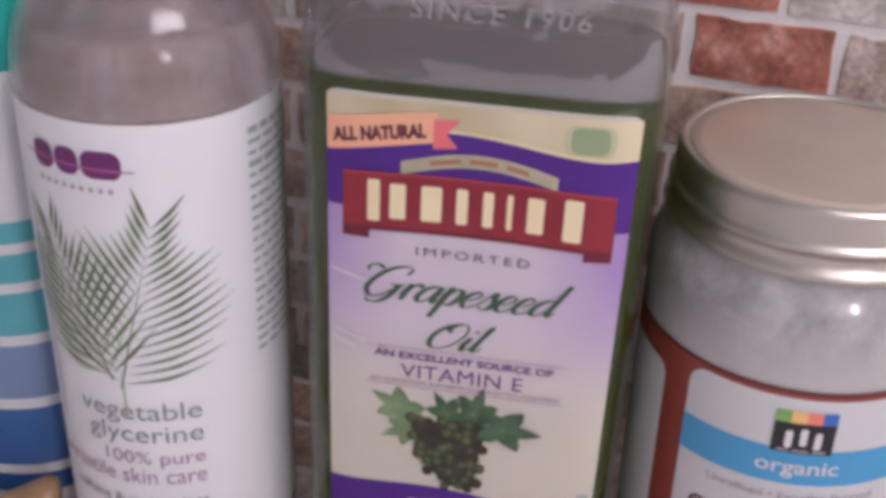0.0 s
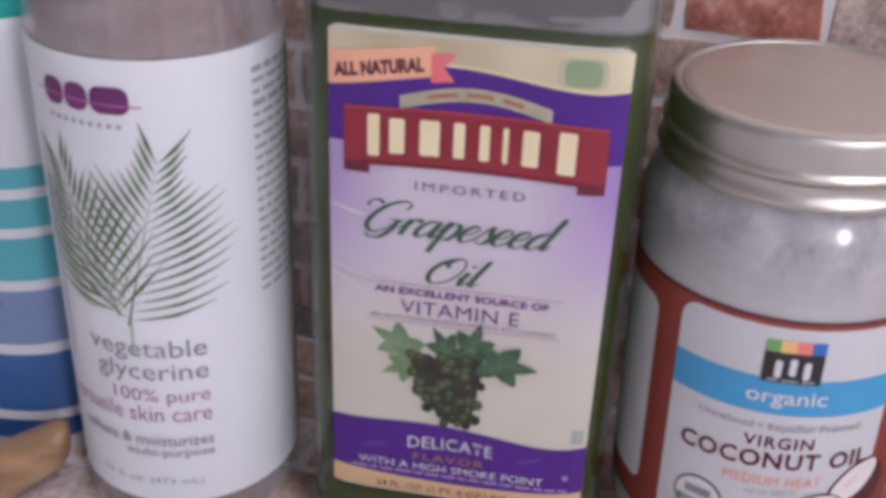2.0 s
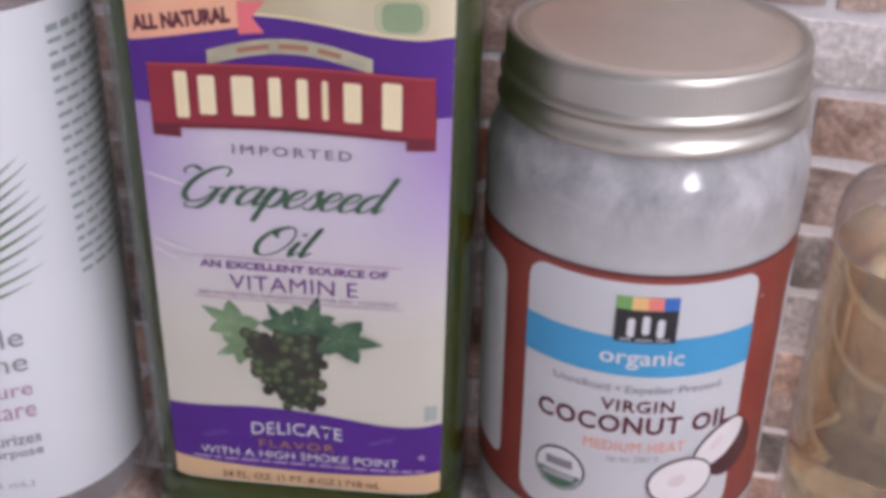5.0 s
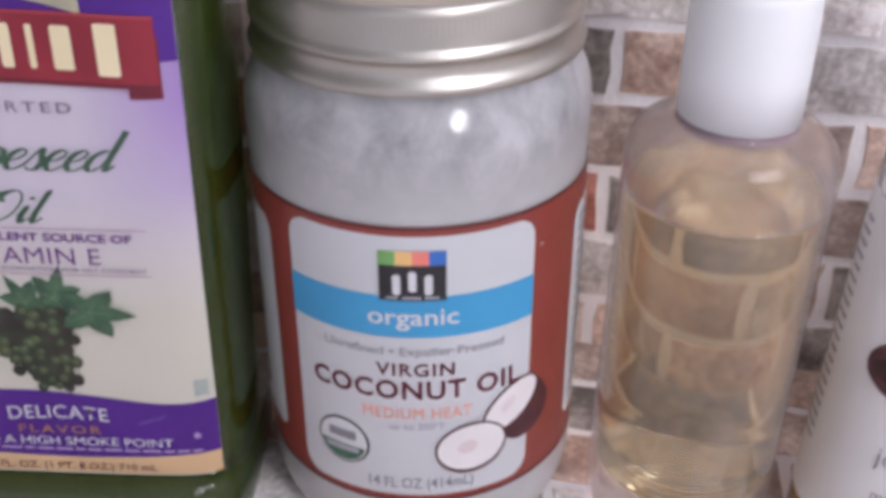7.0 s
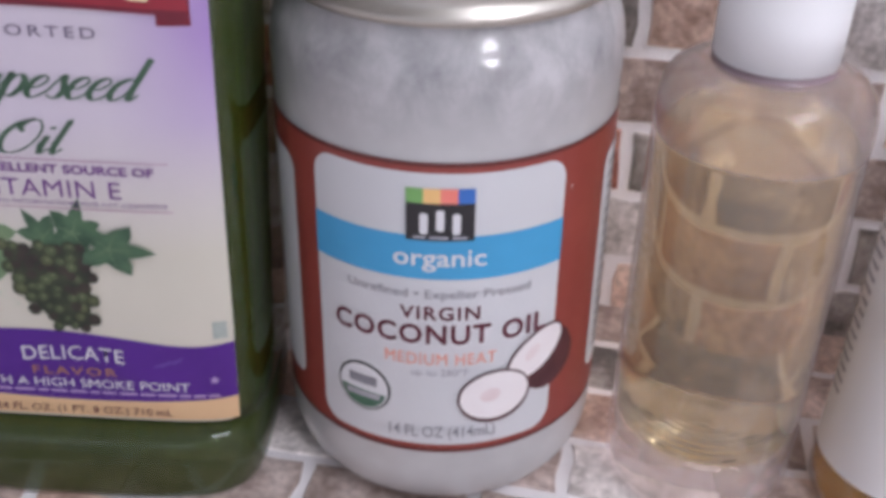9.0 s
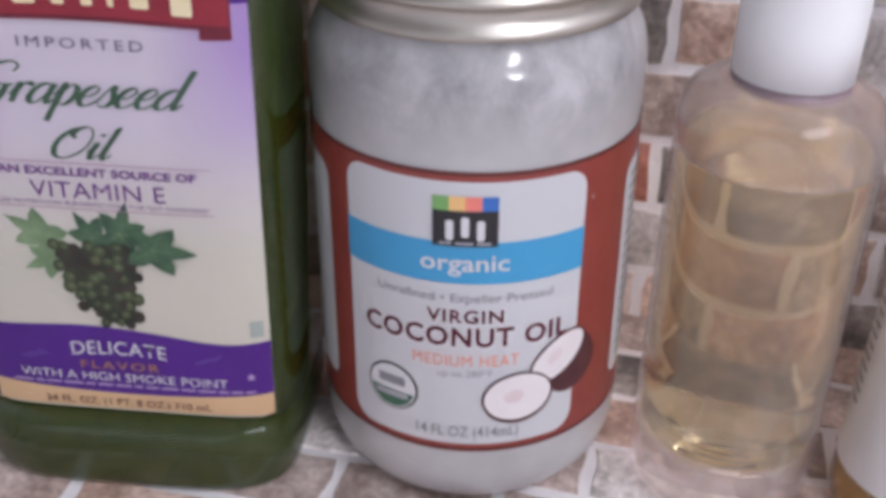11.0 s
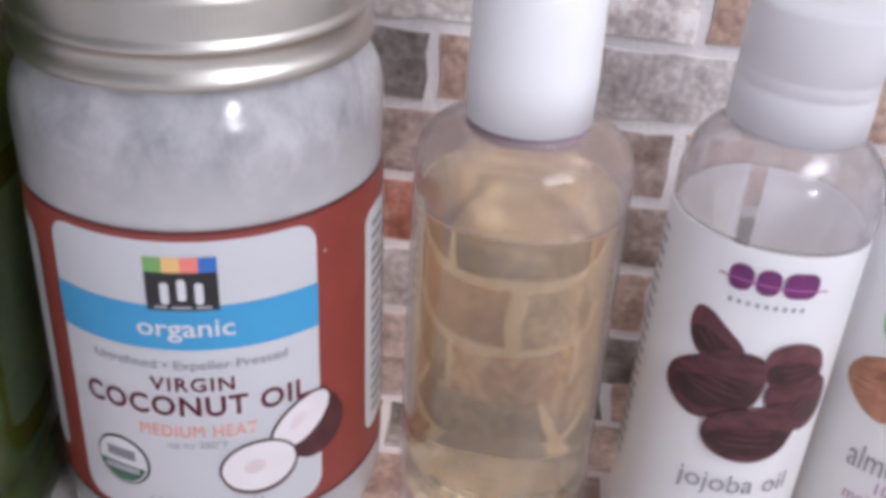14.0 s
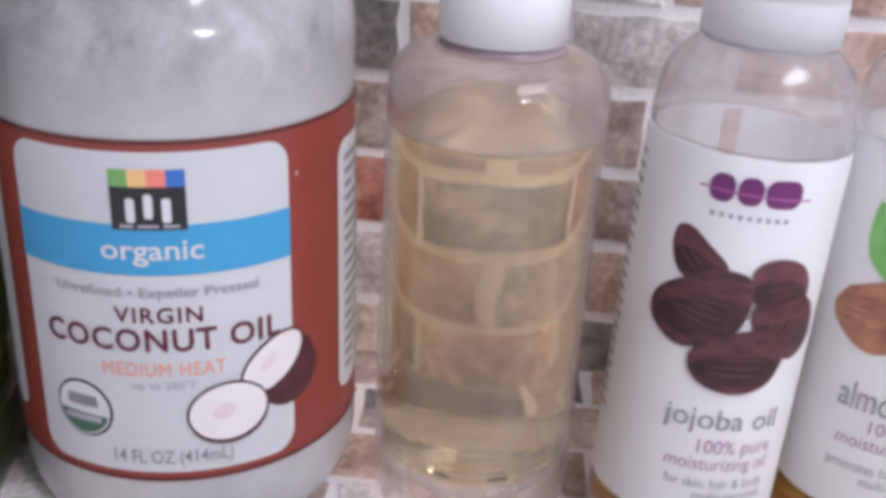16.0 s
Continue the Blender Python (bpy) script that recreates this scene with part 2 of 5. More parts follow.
GRAPE_WINE = mat("print_grape_wine", (0.03, 0.022, 0.022), (0.055, 0.045, 0.036), rough=0.4, scale=250)
GRAPE_OLIVE = mat("print_grape_olive", (0.07, 0.085, 0.04), (0.11, 0.13, 0.06), rough=0.4, scale=250)
GRAPE_PALE = mat("print_grape_pale", (0.13, 0.15, 0.08), (0.2, 0.22, 0.12), rough=0.4, scale=250)
BROWN_RED = mat("label_rust", (0.29, 0.056, 0.043), (0.25, 0.046, 0.036), rough=0.4, scale=50)
CYAN = mat("print_blue_band", (0.07, 0.36, 0.66), (0.06, 0.32, 0.6), rough=0.4, scale=50)
SQ_GREEN = mat("print_square_green", (0.2, 0.42, 0.13), (0.18, 0.38, 0.11), rough=0.4)
SQ_YELLOW = mat("print_square_yellow", (0.85, 0.55, 0.22), (0.8, 0.5, 0.2), rough=0.4)
SQ_RED = mat("print_square_red", (0.85, 0.25, 0.2), (0.8, 0.22, 0.18), rough=0.4)
SQ_BLUE = mat("print_square_blue", (0.05, 0.17, 0.55), (0.04, 0.15, 0.5), rough=0.4)
COCO_FLESH = mat("print_coconut_flesh", (0.82, 0.78, 0.79), (0.79, 0.74, 0.75), rough=0.45, scale=130)
COCO_SHADE = mat("print_coconut_blush", (0.74, 0.62, 0.63), (0.79, 0.72, 0.73), rough=0.45, scale=130)
COCO_SHELL = mat("print_coconut_shell", (0.06, 0.015, 0.022), (0.1, 0.03, 0.035), rough=0.45, scale=200)
BEAN = mat("print_bean", (0.045, 0.014, 0.018), (0.13, 0.042, 0.05), rough=0.4, scale=220, stretch=(1, 1, 2))
BEAN_LIGHT = mat("print_bean_light", (0.085, 0.026, 0.033), (0.16, 0.055, 0.066), rough=0.4, scale=200)
BEAN_DARK = mat("print_bean_dark", (0.026, 0.008, 0.01), (0.065, 0.02, 0.023), rough=0.4, scale=200)
BEAN_FOLD = mat("print_bean_fold", (0.13, 0.045, 0.055), (0.09, 0.028, 0.034), rough=0.4, scale=200)
ALMOND = mat("print_almond", (0.5, 0.24, 0.15), (0.36, 0.15, 0.09), rough=0.45, scale=240)
ALMOND_DARK = mat("print_almond_dark", (0.25, 0.1, 0.06), (0.33, 0.14, 0.08), rough=0.45, scale=240)
SEAL_GREEN = mat("print_seal_green", (0.05, 0.14, 0.09), (0.07, 0.17, 0.1), rough=0.45)

def jar_glass():
    """Glass over hardened oil: even white below the fill line, cloudy grey smears where it is empty."""
    m = mat("jar_glass_over_white_oil", (0.56, 0.555, 0.56), (0.45, 0.445, 0.455), rough=0.35, scale=50, coat=0.65, detail=10, bump=0.1, bump_scale=90)
    nodes, links = m.node_tree.nodes, m.node_tree.links
    bsdf = nodes["Principled BSDF"]
    bsdf.inputs["Coat Roughness"].default_value = 0.12
    bsdf.inputs["Subsurface Weight"].default_value = 0.35
    bsdf.inputs["Subsurface Radius"].default_value = (0.012, 0.012, 0.012)
    bsdf.inputs["Subsurface Scale"].default_value = 1.0
    plain = bsdf.inputs["Base Color"].links[0].from_socket
    where, split = nodes.new("ShaderNodeTexCoord"), nodes.new("ShaderNodeSeparateXYZ")
    links.new(where.outputs["Object"], split.inputs["Vector"])
    squash = nodes.new("ShaderNodeVectorMath")
    squash.operation = "MULTIPLY"
    squash.inputs[1].default_value = (1.0, 1.0, 0.72)
    links.new(where.outputs["Object"], squash.inputs[0])
    cloud = nodes.new("ShaderNodeTexNoise")
    cloud.inputs["Scale"].default_value, cloud.inputs["Detail"].default_value, cloud.inputs["Roughness"].default_value, cloud.inputs["Distortion"].default_value = 80, 12, 0.66, 0.25
    links.new(squash.outputs["Vector"], cloud.inputs["Vector"])
    smear = nodes.new("ShaderNodeValToRGB")
    e = smear.color_ramp.elements
    e[0].position, e[0].color = 0.34, (0.27, 0.265, 0.275, 1)
    e[1].position, e[1].color = 0.66, (0.53, 0.52, 0.535, 1)
    links.new(cloud.outputs["Fac"], smear.inputs["Fac"])
    lift = nodes.new("ShaderNodeMath")
    lift.operation = "MULTIPLY_ADD"
    lift.inputs[1].default_value = 0.022
    links.new(cloud.outputs["Fac"], lift.inputs[0])
    links.new(split.outputs["Z"], lift.inputs[2])
    line = nodes.new("ShaderNodeMapRange")
    line.inputs["From Min"].default_value, line.inputs["From Max"].default_value = 0.113, 0.127
    links.new(lift.outputs["Value"], line.inputs["Value"])
    blend = nodes.new("ShaderNodeMix")
    blend.data_type = "RGBA"
    links.new(line.outputs["Result"], blend.inputs[0])
    links.new(plain, blend.inputs[6])
    links.new(smear.outputs["Color"], blend.inputs[7])
    links.new(blend.outputs[2], bsdf.inputs["Base Color"])
    return m


JAR_GLASS = jar_glass()
TIN = mat("lid_tin", (0.6, 0.57, 0.52), (0.5, 0.475, 0.43), rough=0.4, scale=30, metal=1.0, bump=0.05, bump_scale=300)
LID_DISC = mat("lid_disc", (0.66, 0.57, 0.48), (0.56, 0.48, 0.41), rough=0.36, scale=26, metal=0.7, bump=0.03, bump_scale=300)
RUST_EDGE = mat("label_rust_edge", (0.13, 0.022, 0.02), (0.1, 0.018, 0.016), rough=0.45)
WHITE_CAP = mat("white_plastic", (0.91, 0.91, 0.925), (0.88, 0.88, 0.9), rough=0.35, scale=30, bump=0.05, bump_scale=250)
EMPTY_WALL = thin_plastic("empty_shoulder_plastic", (0.72, 0.7, 0.72), gloss=0.05, haze=0.075, mirror=0.17, wave=0.35, wave_scale=32)
SLIM_WALL = thin_plastic("slim_clear_plastic", (0.985, 0.975, 0.98), gloss=0.03, haze=0.05)
GREEN_WALL = thin_plastic("green_bottle_wall", (0.88, 0.9, 0.86), gloss=0.03)
FROSTED = thin_plastic("frosted_cap_plastic", (0.86, 0.85, 0.88), gloss=0.25, haze=0.68)
AMBER_OIL = liquid("pale_amber_oil", (0.925, 0.77, 0.4), 1.42, 0.05, 1.0, 0.015, (0.6, 0.47, 0.28))
CLEAR_WALL = thin_plastic("thin_clear_plastic", (0.965, 0.935, 0.955), gloss=0.04, haze=0.075)
CLEAR_BASE = liquid("thick_clear_base", (0.97, 0.93, 0.915), 1.45, 0.04, 0.7, 0.05, (0.75, 0.66, 0.6))
CLEAR_SHELL = liquid("clear_thick_plastic", (0.985, 0.975, 0.98), 1.46, 0.03, 0.85, 0.06, (0.85, 0.82, 0.84))
MISTED_SHELL = liquid("misted_thick_plastic", (0.98, 0.95, 0.965), 1.46, 0.05, 0.7, 0.05, (0.78, 0.7, 0.72))
GLYCERINE = liquid("clear_glycerine", (0.97, 0.965, 0.975), 1.42, 0.03, 0.7, 0.02, (0.8, 0.78, 0.8))
GOLD_OIL = liquid("golden_oil", (0.95, 0.66, 0.16), 1.46, 0.0, 0.6, 0.3, (0.7, 0.42, 0.06))
GREEN_OIL = liquid("green_oil", (0.3, 0.36, 0.06), 1.47, 0.02, 0.6, 0.4, (0.08, 0.13, 0.016))
GREEN_FOOT = liquid("green_oil_in_foot", (0.34, 0.38, 0.12), 1.47, 0.05, 0.6, 0.62, (0.075, 0.105, 0.028))
TEAL = mat("print_teal", (0.02, 0.42, 0.36), (0.02, 0.38, 0.33), rough=0.4, scale=40)
AQUA = mat("print_aqua", (0.1, 0.42, 0.48), (0.09, 0.38, 0.45), rough=0.4, scale=40)
SLATE = mat("print_slate_blue", (0.2, 0.28, 0.47), (0.18, 0.25, 0.43), rough=0.4, scale=40)
BLUE = mat("print_blue", (0.05, 0.14, 0.36), (0.045, 0.12, 0.32), rough=0.4, scale=40)
DEEP_BLUE = mat("print_deep_blue", (0.02, 0.1, 0.33), (0.018, 0.09, 0.3), rough=0.4, scale=40)
HONEY_WOOD = mat("honey_wood", (0.46, 0.28, 0.15), (0.17, 0.095, 0.045), rough=0.4, scale=150, stretch=(0.2, 0.4, 1), coat=0.15, bump=0.15, bump_scale=120)


# ---- mesh helpers ----
COUNTER_Z = -0.004


def finish(name, bm, material, parent=None, label="", smooth=True):
    me = bpy.data.meshes.new(name)
    bm.to_mesh(me)
    bm.free()
    for f in me.polygons:
        f.use_smooth = smooth
    me.materials.append(material)
    ob = new(name, me)
    if parent is not None:
        ob.parent = parent
    return tagged(ob, label)


def part(name, bm, material, parent, label="", smooth=True):
    return finish(name, bm, material, parent, label, smooth)


def thing(name, m, label, category, group="", kind=""):
    ob = new(name)
    ob.empty_display_size = 0.02
    ob.matrix_world = m
    return tagged(ob, label, category, group, kind)


def box_bm(x0, x1, y0, y1, z0, z1, bevel=0.0):
    bm = bmesh.new()
    bmesh.ops.create_cube(bm, size=1)
    for v in bm.verts:
        v.co = Vector((x0 if v.co.x < 0 else x1, y0 if v.co.y < 0 else y1, z0 if v.co.z < 0 else z1))
    if bevel:
        bmesh.ops.bevel(bm, geom=list(bm.edges), offset=bevel, segments=2, affect="EDGES")
    return bm


def rounded(profile, cuts=4):
    """A finer profile through the given corners (Chaikin), ends kept."""
    for _ in range(cuts):
        out = [profile[0]]
        for a, b in zip(profile, profile[1:]):
            out += [(0.75 * a[0] + 0.25 * b[0], 0.75 * a[1] + 0.25 * b[1]), (0.25 * a[0] + 0.75 * b[0], 0.25 * a[1] + 0.75 * b[1])]
        profile = out + [profile[-1]]
    return profile


def stood(profile, reach=0.0195):
    """Draws the foot of a profile down to the counter, easing out at the given height."""
    return [(r, z + COUNTER_Z * max(0.0, 1 - z / reach)) for r, z in profile]


def sweep(profile, ring, foot=True, head=True):
    """Rings of a closed outline, ring(r) giving its (x, y) points at reach r, at the profile's (r, z); ends closed or open."""
    bm = bmesh.new()
    rows = []
    for r, z in profile:
        rows.append([bm.verts.new((x, y, z)) for x, y in ring(r)])
    for a, b in zip(rows, rows[1:]):
        for i in range(len(a)):
            j = (i + 1) % len(a)
            bm.faces.new((a[i], a[j], b[j], b[i]))
    if foot:
        bm.faces.new(rows[0][::-1])
    if head:
        bm.faces.new(rows[-1])
    return bm


def circle(n=72):
    return lambda r: [(r * math.cos(2 * math.pi * i / n), r * math.sin(2 * math.pi * i / n)) for i in range(n)]


def lathe(profile, n=72):
    return sweep(profile, circle(n))


def leaning(x, y, dx, dy, turn, z0=0.0004):
    """Standing at (x, y), its axis leaning dx, dy per unit of height."""
    z = Vector((dx, dy, 1)).normalized()
    return Matrix.Translation((x, y, z0)) @ z.to_track_quat("Z", "Y").to_matrix().to_4x4() @ _square(z) @ pose(0, 0, 0, 0, 0, turn)


def _square(z):
    """Takes out the spin that tracking adds, so that the front keeps facing -y."""
    q = z.to_track_quat("Z", "Y").to_matrix()
    front = q.inverted() @ Vector((0, -1, 0))
    return pose(0, 0, 0, 0, 0, math.degrees(math.atan2(front.x, -front.y)))


def shell(profile, thick=0.0012, n=72):
    """A hollow turned wall of the given thickness, open below and above."""
    bm = sweep(profile + [(r - thick, z) for r, z in profile[::-1]], circle(n), foot=False, head=False)
    first, last = list(bm.verts)[:n], list(bm.verts)[-n:]
    for i in range(n):
        bm.faces.new((first[(i + 1) % n], first[i], last[i], last[(i + 1) % n]))
    bmesh.ops.recalc_face_normals(bm, faces=bm.faces)
    return bm


# ---- printing: flat shapes laid onto a curved wall ----
def on_cylinder(radius):
    return lambda u, v, h: (math.sin(u / radius) * (radius + h), -math.cos(u / radius) * (radius + h), v)


def flat_bm(polys):
    bm = bmesh.new()
    for k, poly in enumerate(polys):
        try:
            bm.faces.new([bm.verts.new((x, y, 0.0000015 * k)) for x, y in poly])
        except ValueError:
            pass
    return bm


def text_bm(body, width, height, shear=0.0, weight=0.0, spacing=1.0):
    """Lettering, centred at the origin, fitted to a width and a height."""
    data = bpy.data.curves.new("lettering", "FONT")
    data.body, data.shear, data.offset, data.space_character, data.resolution_u = body, shear, weight, spacing, 3
    ob = bpy.data.objects.new("lettering", data)
    me = bpy.data.meshes.new_from_object(ob)
    bm = bmesh.new()
    bm.from_mesh(me)
    bpy.data.objects.remove(ob)
    bpy.data.meshes.remove(me)
    bpy.data.curves.remove(data)
    xs, ys = [v.co.x for v in bm.verts], [v.co.y for v in bm.verts]
    cx, cy = (min(xs) + max(xs)) / 2, (min(ys) + max(ys)) / 2
    kx, ky = width / (max(xs) - min(xs)), height / (max(ys) - min(ys))
    for v in bm.verts:
        v.co = Vector(((v.co.x - cx) * kx, (v.co.y - cy) * ky, 0))
    return bm


SCRIPT = {}  # a slanted pen hand: width of each letter, then its strokes
SCRIPT["G"] = (1.3, [[(-0.3, 1.5), (-0.42, 1.75), (-0.2, 1.95), (0.15, 1.75)], [(1.05, 1.5), (1.12, 1.8), (0.8, 1.98), (0.35, 1.7), (0.05, 1.05), (0.05, 0.4), (0.38, 0.02), (0.8, 0.25), (1.02, 0.8)], [(0.72, 0.84), (1.25, 0.86)], [(1.04, 0.86), (1.0, 0.2), (0.75, -0.3), (0.35, -0.3), (0.25, -0.1)]])
SCRIPT["r"] = (0.58, [[(-0.05, 0.35), (0.14, 1.0), (0.13, 0.5), (0.12, 0.0)], [(0.13, 0.45), (0.3, 0.95), (0.47, 1.0), (0.48, 0.84)]])
SCRIPT["a"] = (0.82, [[(0.6, 0.85), (0.38, 1.0), (0.1, 0.72), (0.03, 0.25), (0.2, 0.0), (0.44, 0.25), (0.6, 0.8)], [(0.63, 1.0), (0.59, 0.35), (0.66, 0.02), (0.86, 0.3)]])
SCRIPT["p"] = (0.74, [[(-0.05, 0.4), (0.13, 1.08), (0.11, 0.2), (0.1, -0.85)], [(0.13, 0.55), (0.36, 1.0), (0.58, 0.8), (0.56, 0.3), (0.36, 0.0), (0.14, 0.16)]])
SCRIPT["e"] = (0.62, [[(0.05, 0.42), (0.34, 0.52), (0.5, 0.8), (0.36, 1.0), (0.12, 0.78), (0.04, 0.32), (0.2, 0.0), (0.42, 0.06), (0.66, 0.36)]])
SCRIPT["s"] = (0.56, [[(-0.04, 0.2), (0.28, 1.05), (0.36, 0.75), (0.46, 0.4), (0.38, 0.05), (0.16, 0.0), (0.06, 0.14)]])
SCRIPT["d"] = (0.84, [[(0.6, 0.85), (0.38, 1.0), (0.1, 0.72), (0.03, 0.25), (0.2, 0.0), (0.44, 0.25), (0.6, 0.8)], [(0.64, 1.95), (0.61, 1.1), (0.59, 0.35), (0.66, 0.02), (0.84, 0.3)]])
SCRIPT["O"] = (1.32, [[(0.75, 1.9), (0.3, 1.62), (0.04, 0.9), (0.18, 0.18), (0.58, 0.0), (1.0, 0.4), (1.16, 1.2), (0.95, 1.82), (0.6, 1.8), (0.42, 1.45), (0.6, 1.2)]])
SCRIPT["i"] = (0.42, [[(-0.05, 0.4), (0.11, 1.0), (0.08, 0.35), (0.16, 0.02), (0.38, 0.35)], [(0.08, 1.4), (0.12, 1.5), (0.16, 1.4)]])
SCRIPT["l"] = (0.42, [[(-0.02, 0.5), (0.14, 1.95), (0.08, 0.5), (0.16, 0.02), (0.38, 0.35)]])


def script_bm(word, width, height, thin=0.075, thick=0.21, slant=0.42):
    """Pen lettering: hairlines going up and thick strokes coming down, fitted to a width and a height."""
    polys, x = [], 0.0
    for letter in word:
        advance, strokes = SCRIPT[letter]
        for stroke in strokes:
            pts = [Vector((x + px + slant * py, py)) for px, py in stroke]
            ends = [2 * pts[0] - pts[1]] + pts + [2 * pts[-1] - pts[-2]]
            line = []
            for k in range(1, len(ends) - 2):
                p0, p1, p2, p3 = ends[k - 1:k + 3]
                for q in range(7):
                    t = q / 7
                    line.append(0.5 * (2 * p1 + (p2 - p0) * t + (2 * p0 - 5 * p1 + 4 * p2 - p3) * t * t + (3 * p1 - p0 - 3 * p2 + p3) * t ** 3))
            line.append(pts[-1])
            sides = []
            for k, p in enumerate(line):
                go = (line[min(k + 1, len(line) - 1)] - line[max(k - 1, 0)]).normalized()
                half = 0.5 * (thin + (thick - thin) * max(0.0, -go.y) ** 1.3)
                sides.append((p + Vector((-go.y, go.x)) * half, p - Vector((-go.y, go.x)) * half))
            polys += [[tuple(a[0]), tuple(b[0]), tuple(b[1]), tuple(a[1])] for a, b in zip(sides, sides[1:])]
        x += advance
    xs, ys = [p[0] for poly in polys for p in poly], [p[1] for poly in polys for p in poly]
    cx, cy = (min(xs) + max(xs)) / 2, (min(ys) + max(ys)) / 2
    kx, ky = width / (max(xs) - min(xs)), height / (max(ys) - min(ys))
    bm = bmesh.new()
    for poly in polys:
        bm.faces.new([bm.verts.new(((px - cx) * kx, (py - cy) * ky, 0)) for px, py in poly])
    return bm


def lay(name, bm, material, parent, wrap, u=0.0, v=0.0, h=0.0003, turn=0.0, step=0.003, bend=None, label=""):
    """Turns and shifts a flat shape, cuts it fine along u, and lays it on the wall."""
    c, s = math.cos(radians(turn)), math.sin(radians(turn))
    if step:
        xs = [w.co.x for w in bm.verts]
        lo, hi = min(xs), max(xs)
        for k in range(1, int((hi - lo) / step) + 1):
            bmesh.ops.bisect_plane(bm, geom=bm.verts[:] + bm.edges[:] + bm.faces[:], plane_co=(lo + k * step, 0, 0), plane_no=(1, 0, 0))
    for w in bm.verts:
        x, y = w.co.x, w.co.y
        w.co = Vector((u + c * x - s * y, v + s * x + c * y + (bend(x) if bend else 0.0), w.co.z))
    for w in bm.verts:
        w.co = Vector(wrap(w.co.x, w.co.y, h + w.co.z))
    return part(name, bm, material, parent, label)


def rect(x0, x1, y0, y1):
    return [(x0, y0), (x1, y0), (x1, y1), (x0, y1)]


def round_rect(x0, x1, y0, y1, r, n=6):
    out = []
    for cx, cy, a in ((x1 - r, y1 - r, 0), (x0 + r, y1 - r, 90), (x0 + r, y0 + r, 180), (x1 - r, y0 + r, 270)):
        out += [(cx + r * math.cos(radians(a + 90 * i / n)), cy + r * math.sin(radians(a + 90 * i / n))) for i in range(n + 1)]
    return out


def ellipse(cx, cy, a, b, turn=0.0, n=24):
    c, s = math.cos(radians(turn)), math.sin(radians(turn))
    pts = [(a * math.cos(2 * math.pi * i / n), b * math.sin(2 * math.pi * i / n)) for i in range(n)]
    return [(cx + c * x - s * y, cy + s * x + c * y) for x, y in pts]


def smooth_loop(points, cuts=3):
    """A closed outline with its corners rounded off."""
    for _ in range(cuts):
        points = [(k * a[0] + (1 - k) * b[0], k * a[1] + (1 - k) * b[1]) for a, b in zip(points, points[1:] + points[:1]) for k in (0.75, 0.25)]
    return points


def bars(width, height, words, rng, gap=0.3):
    """Writing too small to read: a row of plain bars of word length."""
    sizes = [rng.uniform(0.6, 1.5) for _ in range(words)]
    unit = width / (sum(sizes) + gap * (words - 1))
    out, x = [], -width / 2
    for k in sizes:
        out.append(rect(x, x + k * unit, -height / 2, height / 2))
        x += (k + gap) * unit
    return out


# ---- the room around ----
def slab(name, x0, x1, y0, y1, z0, z1, material, label, category):
    return tagged(finish(name, box_bm(x0, x1, y0, y1, z0, z1), material, None, label, smooth=False), category=category, kind="structure")


WALL_Y, COURSE, BRICK_H, PITCH = 0.3487, 0.024, 0.0198, 0.0458
slab("wall_north", -1.6, 1.8, WALL_Y, WALL_Y + 0.12, -0.9, 1.5, MORTAR, "brick-patterned wall with pale pinkish mortar joints", "wall")
slab("wall_south", -1.6, 1.8, -2.6, -2.48, -0.9, 1.5, PAINT, "plain painted wall of the room behind", "wall")
slab("wall_west", -1.72, -1.6, -2.6, WALL_Y + 0.12, -0.9, 1.5, PAINT, "plain painted side wall", "wall")
slab("wall_east", 1.8, 1.92, -2.6, WALL_Y + 0.12, -0.9, 1.5, PAINT, "plain painted side wall", "wall")
slab("ceiling", -1.72, 1.92, -2.6, WALL_Y + 0.12, 1.5, 1.6, CEILING, "plain white ceiling", "ceiling")
slab("floor", -1.72, 1.92, -2.6, WALL_Y + 0.12, -1.0, -0.9, BOARDS, "plain brown floor of the room", "floor")
COUNTER = slab("counter", -0.7, 0.9, -0.28, WALL_Y - 0.0005, -0.9, COUNTER_Z, MORTAR, "counter covered in brick-patterned sheet with pale joints", "counter")
WALL = bpy.data.objects["wall_north"]


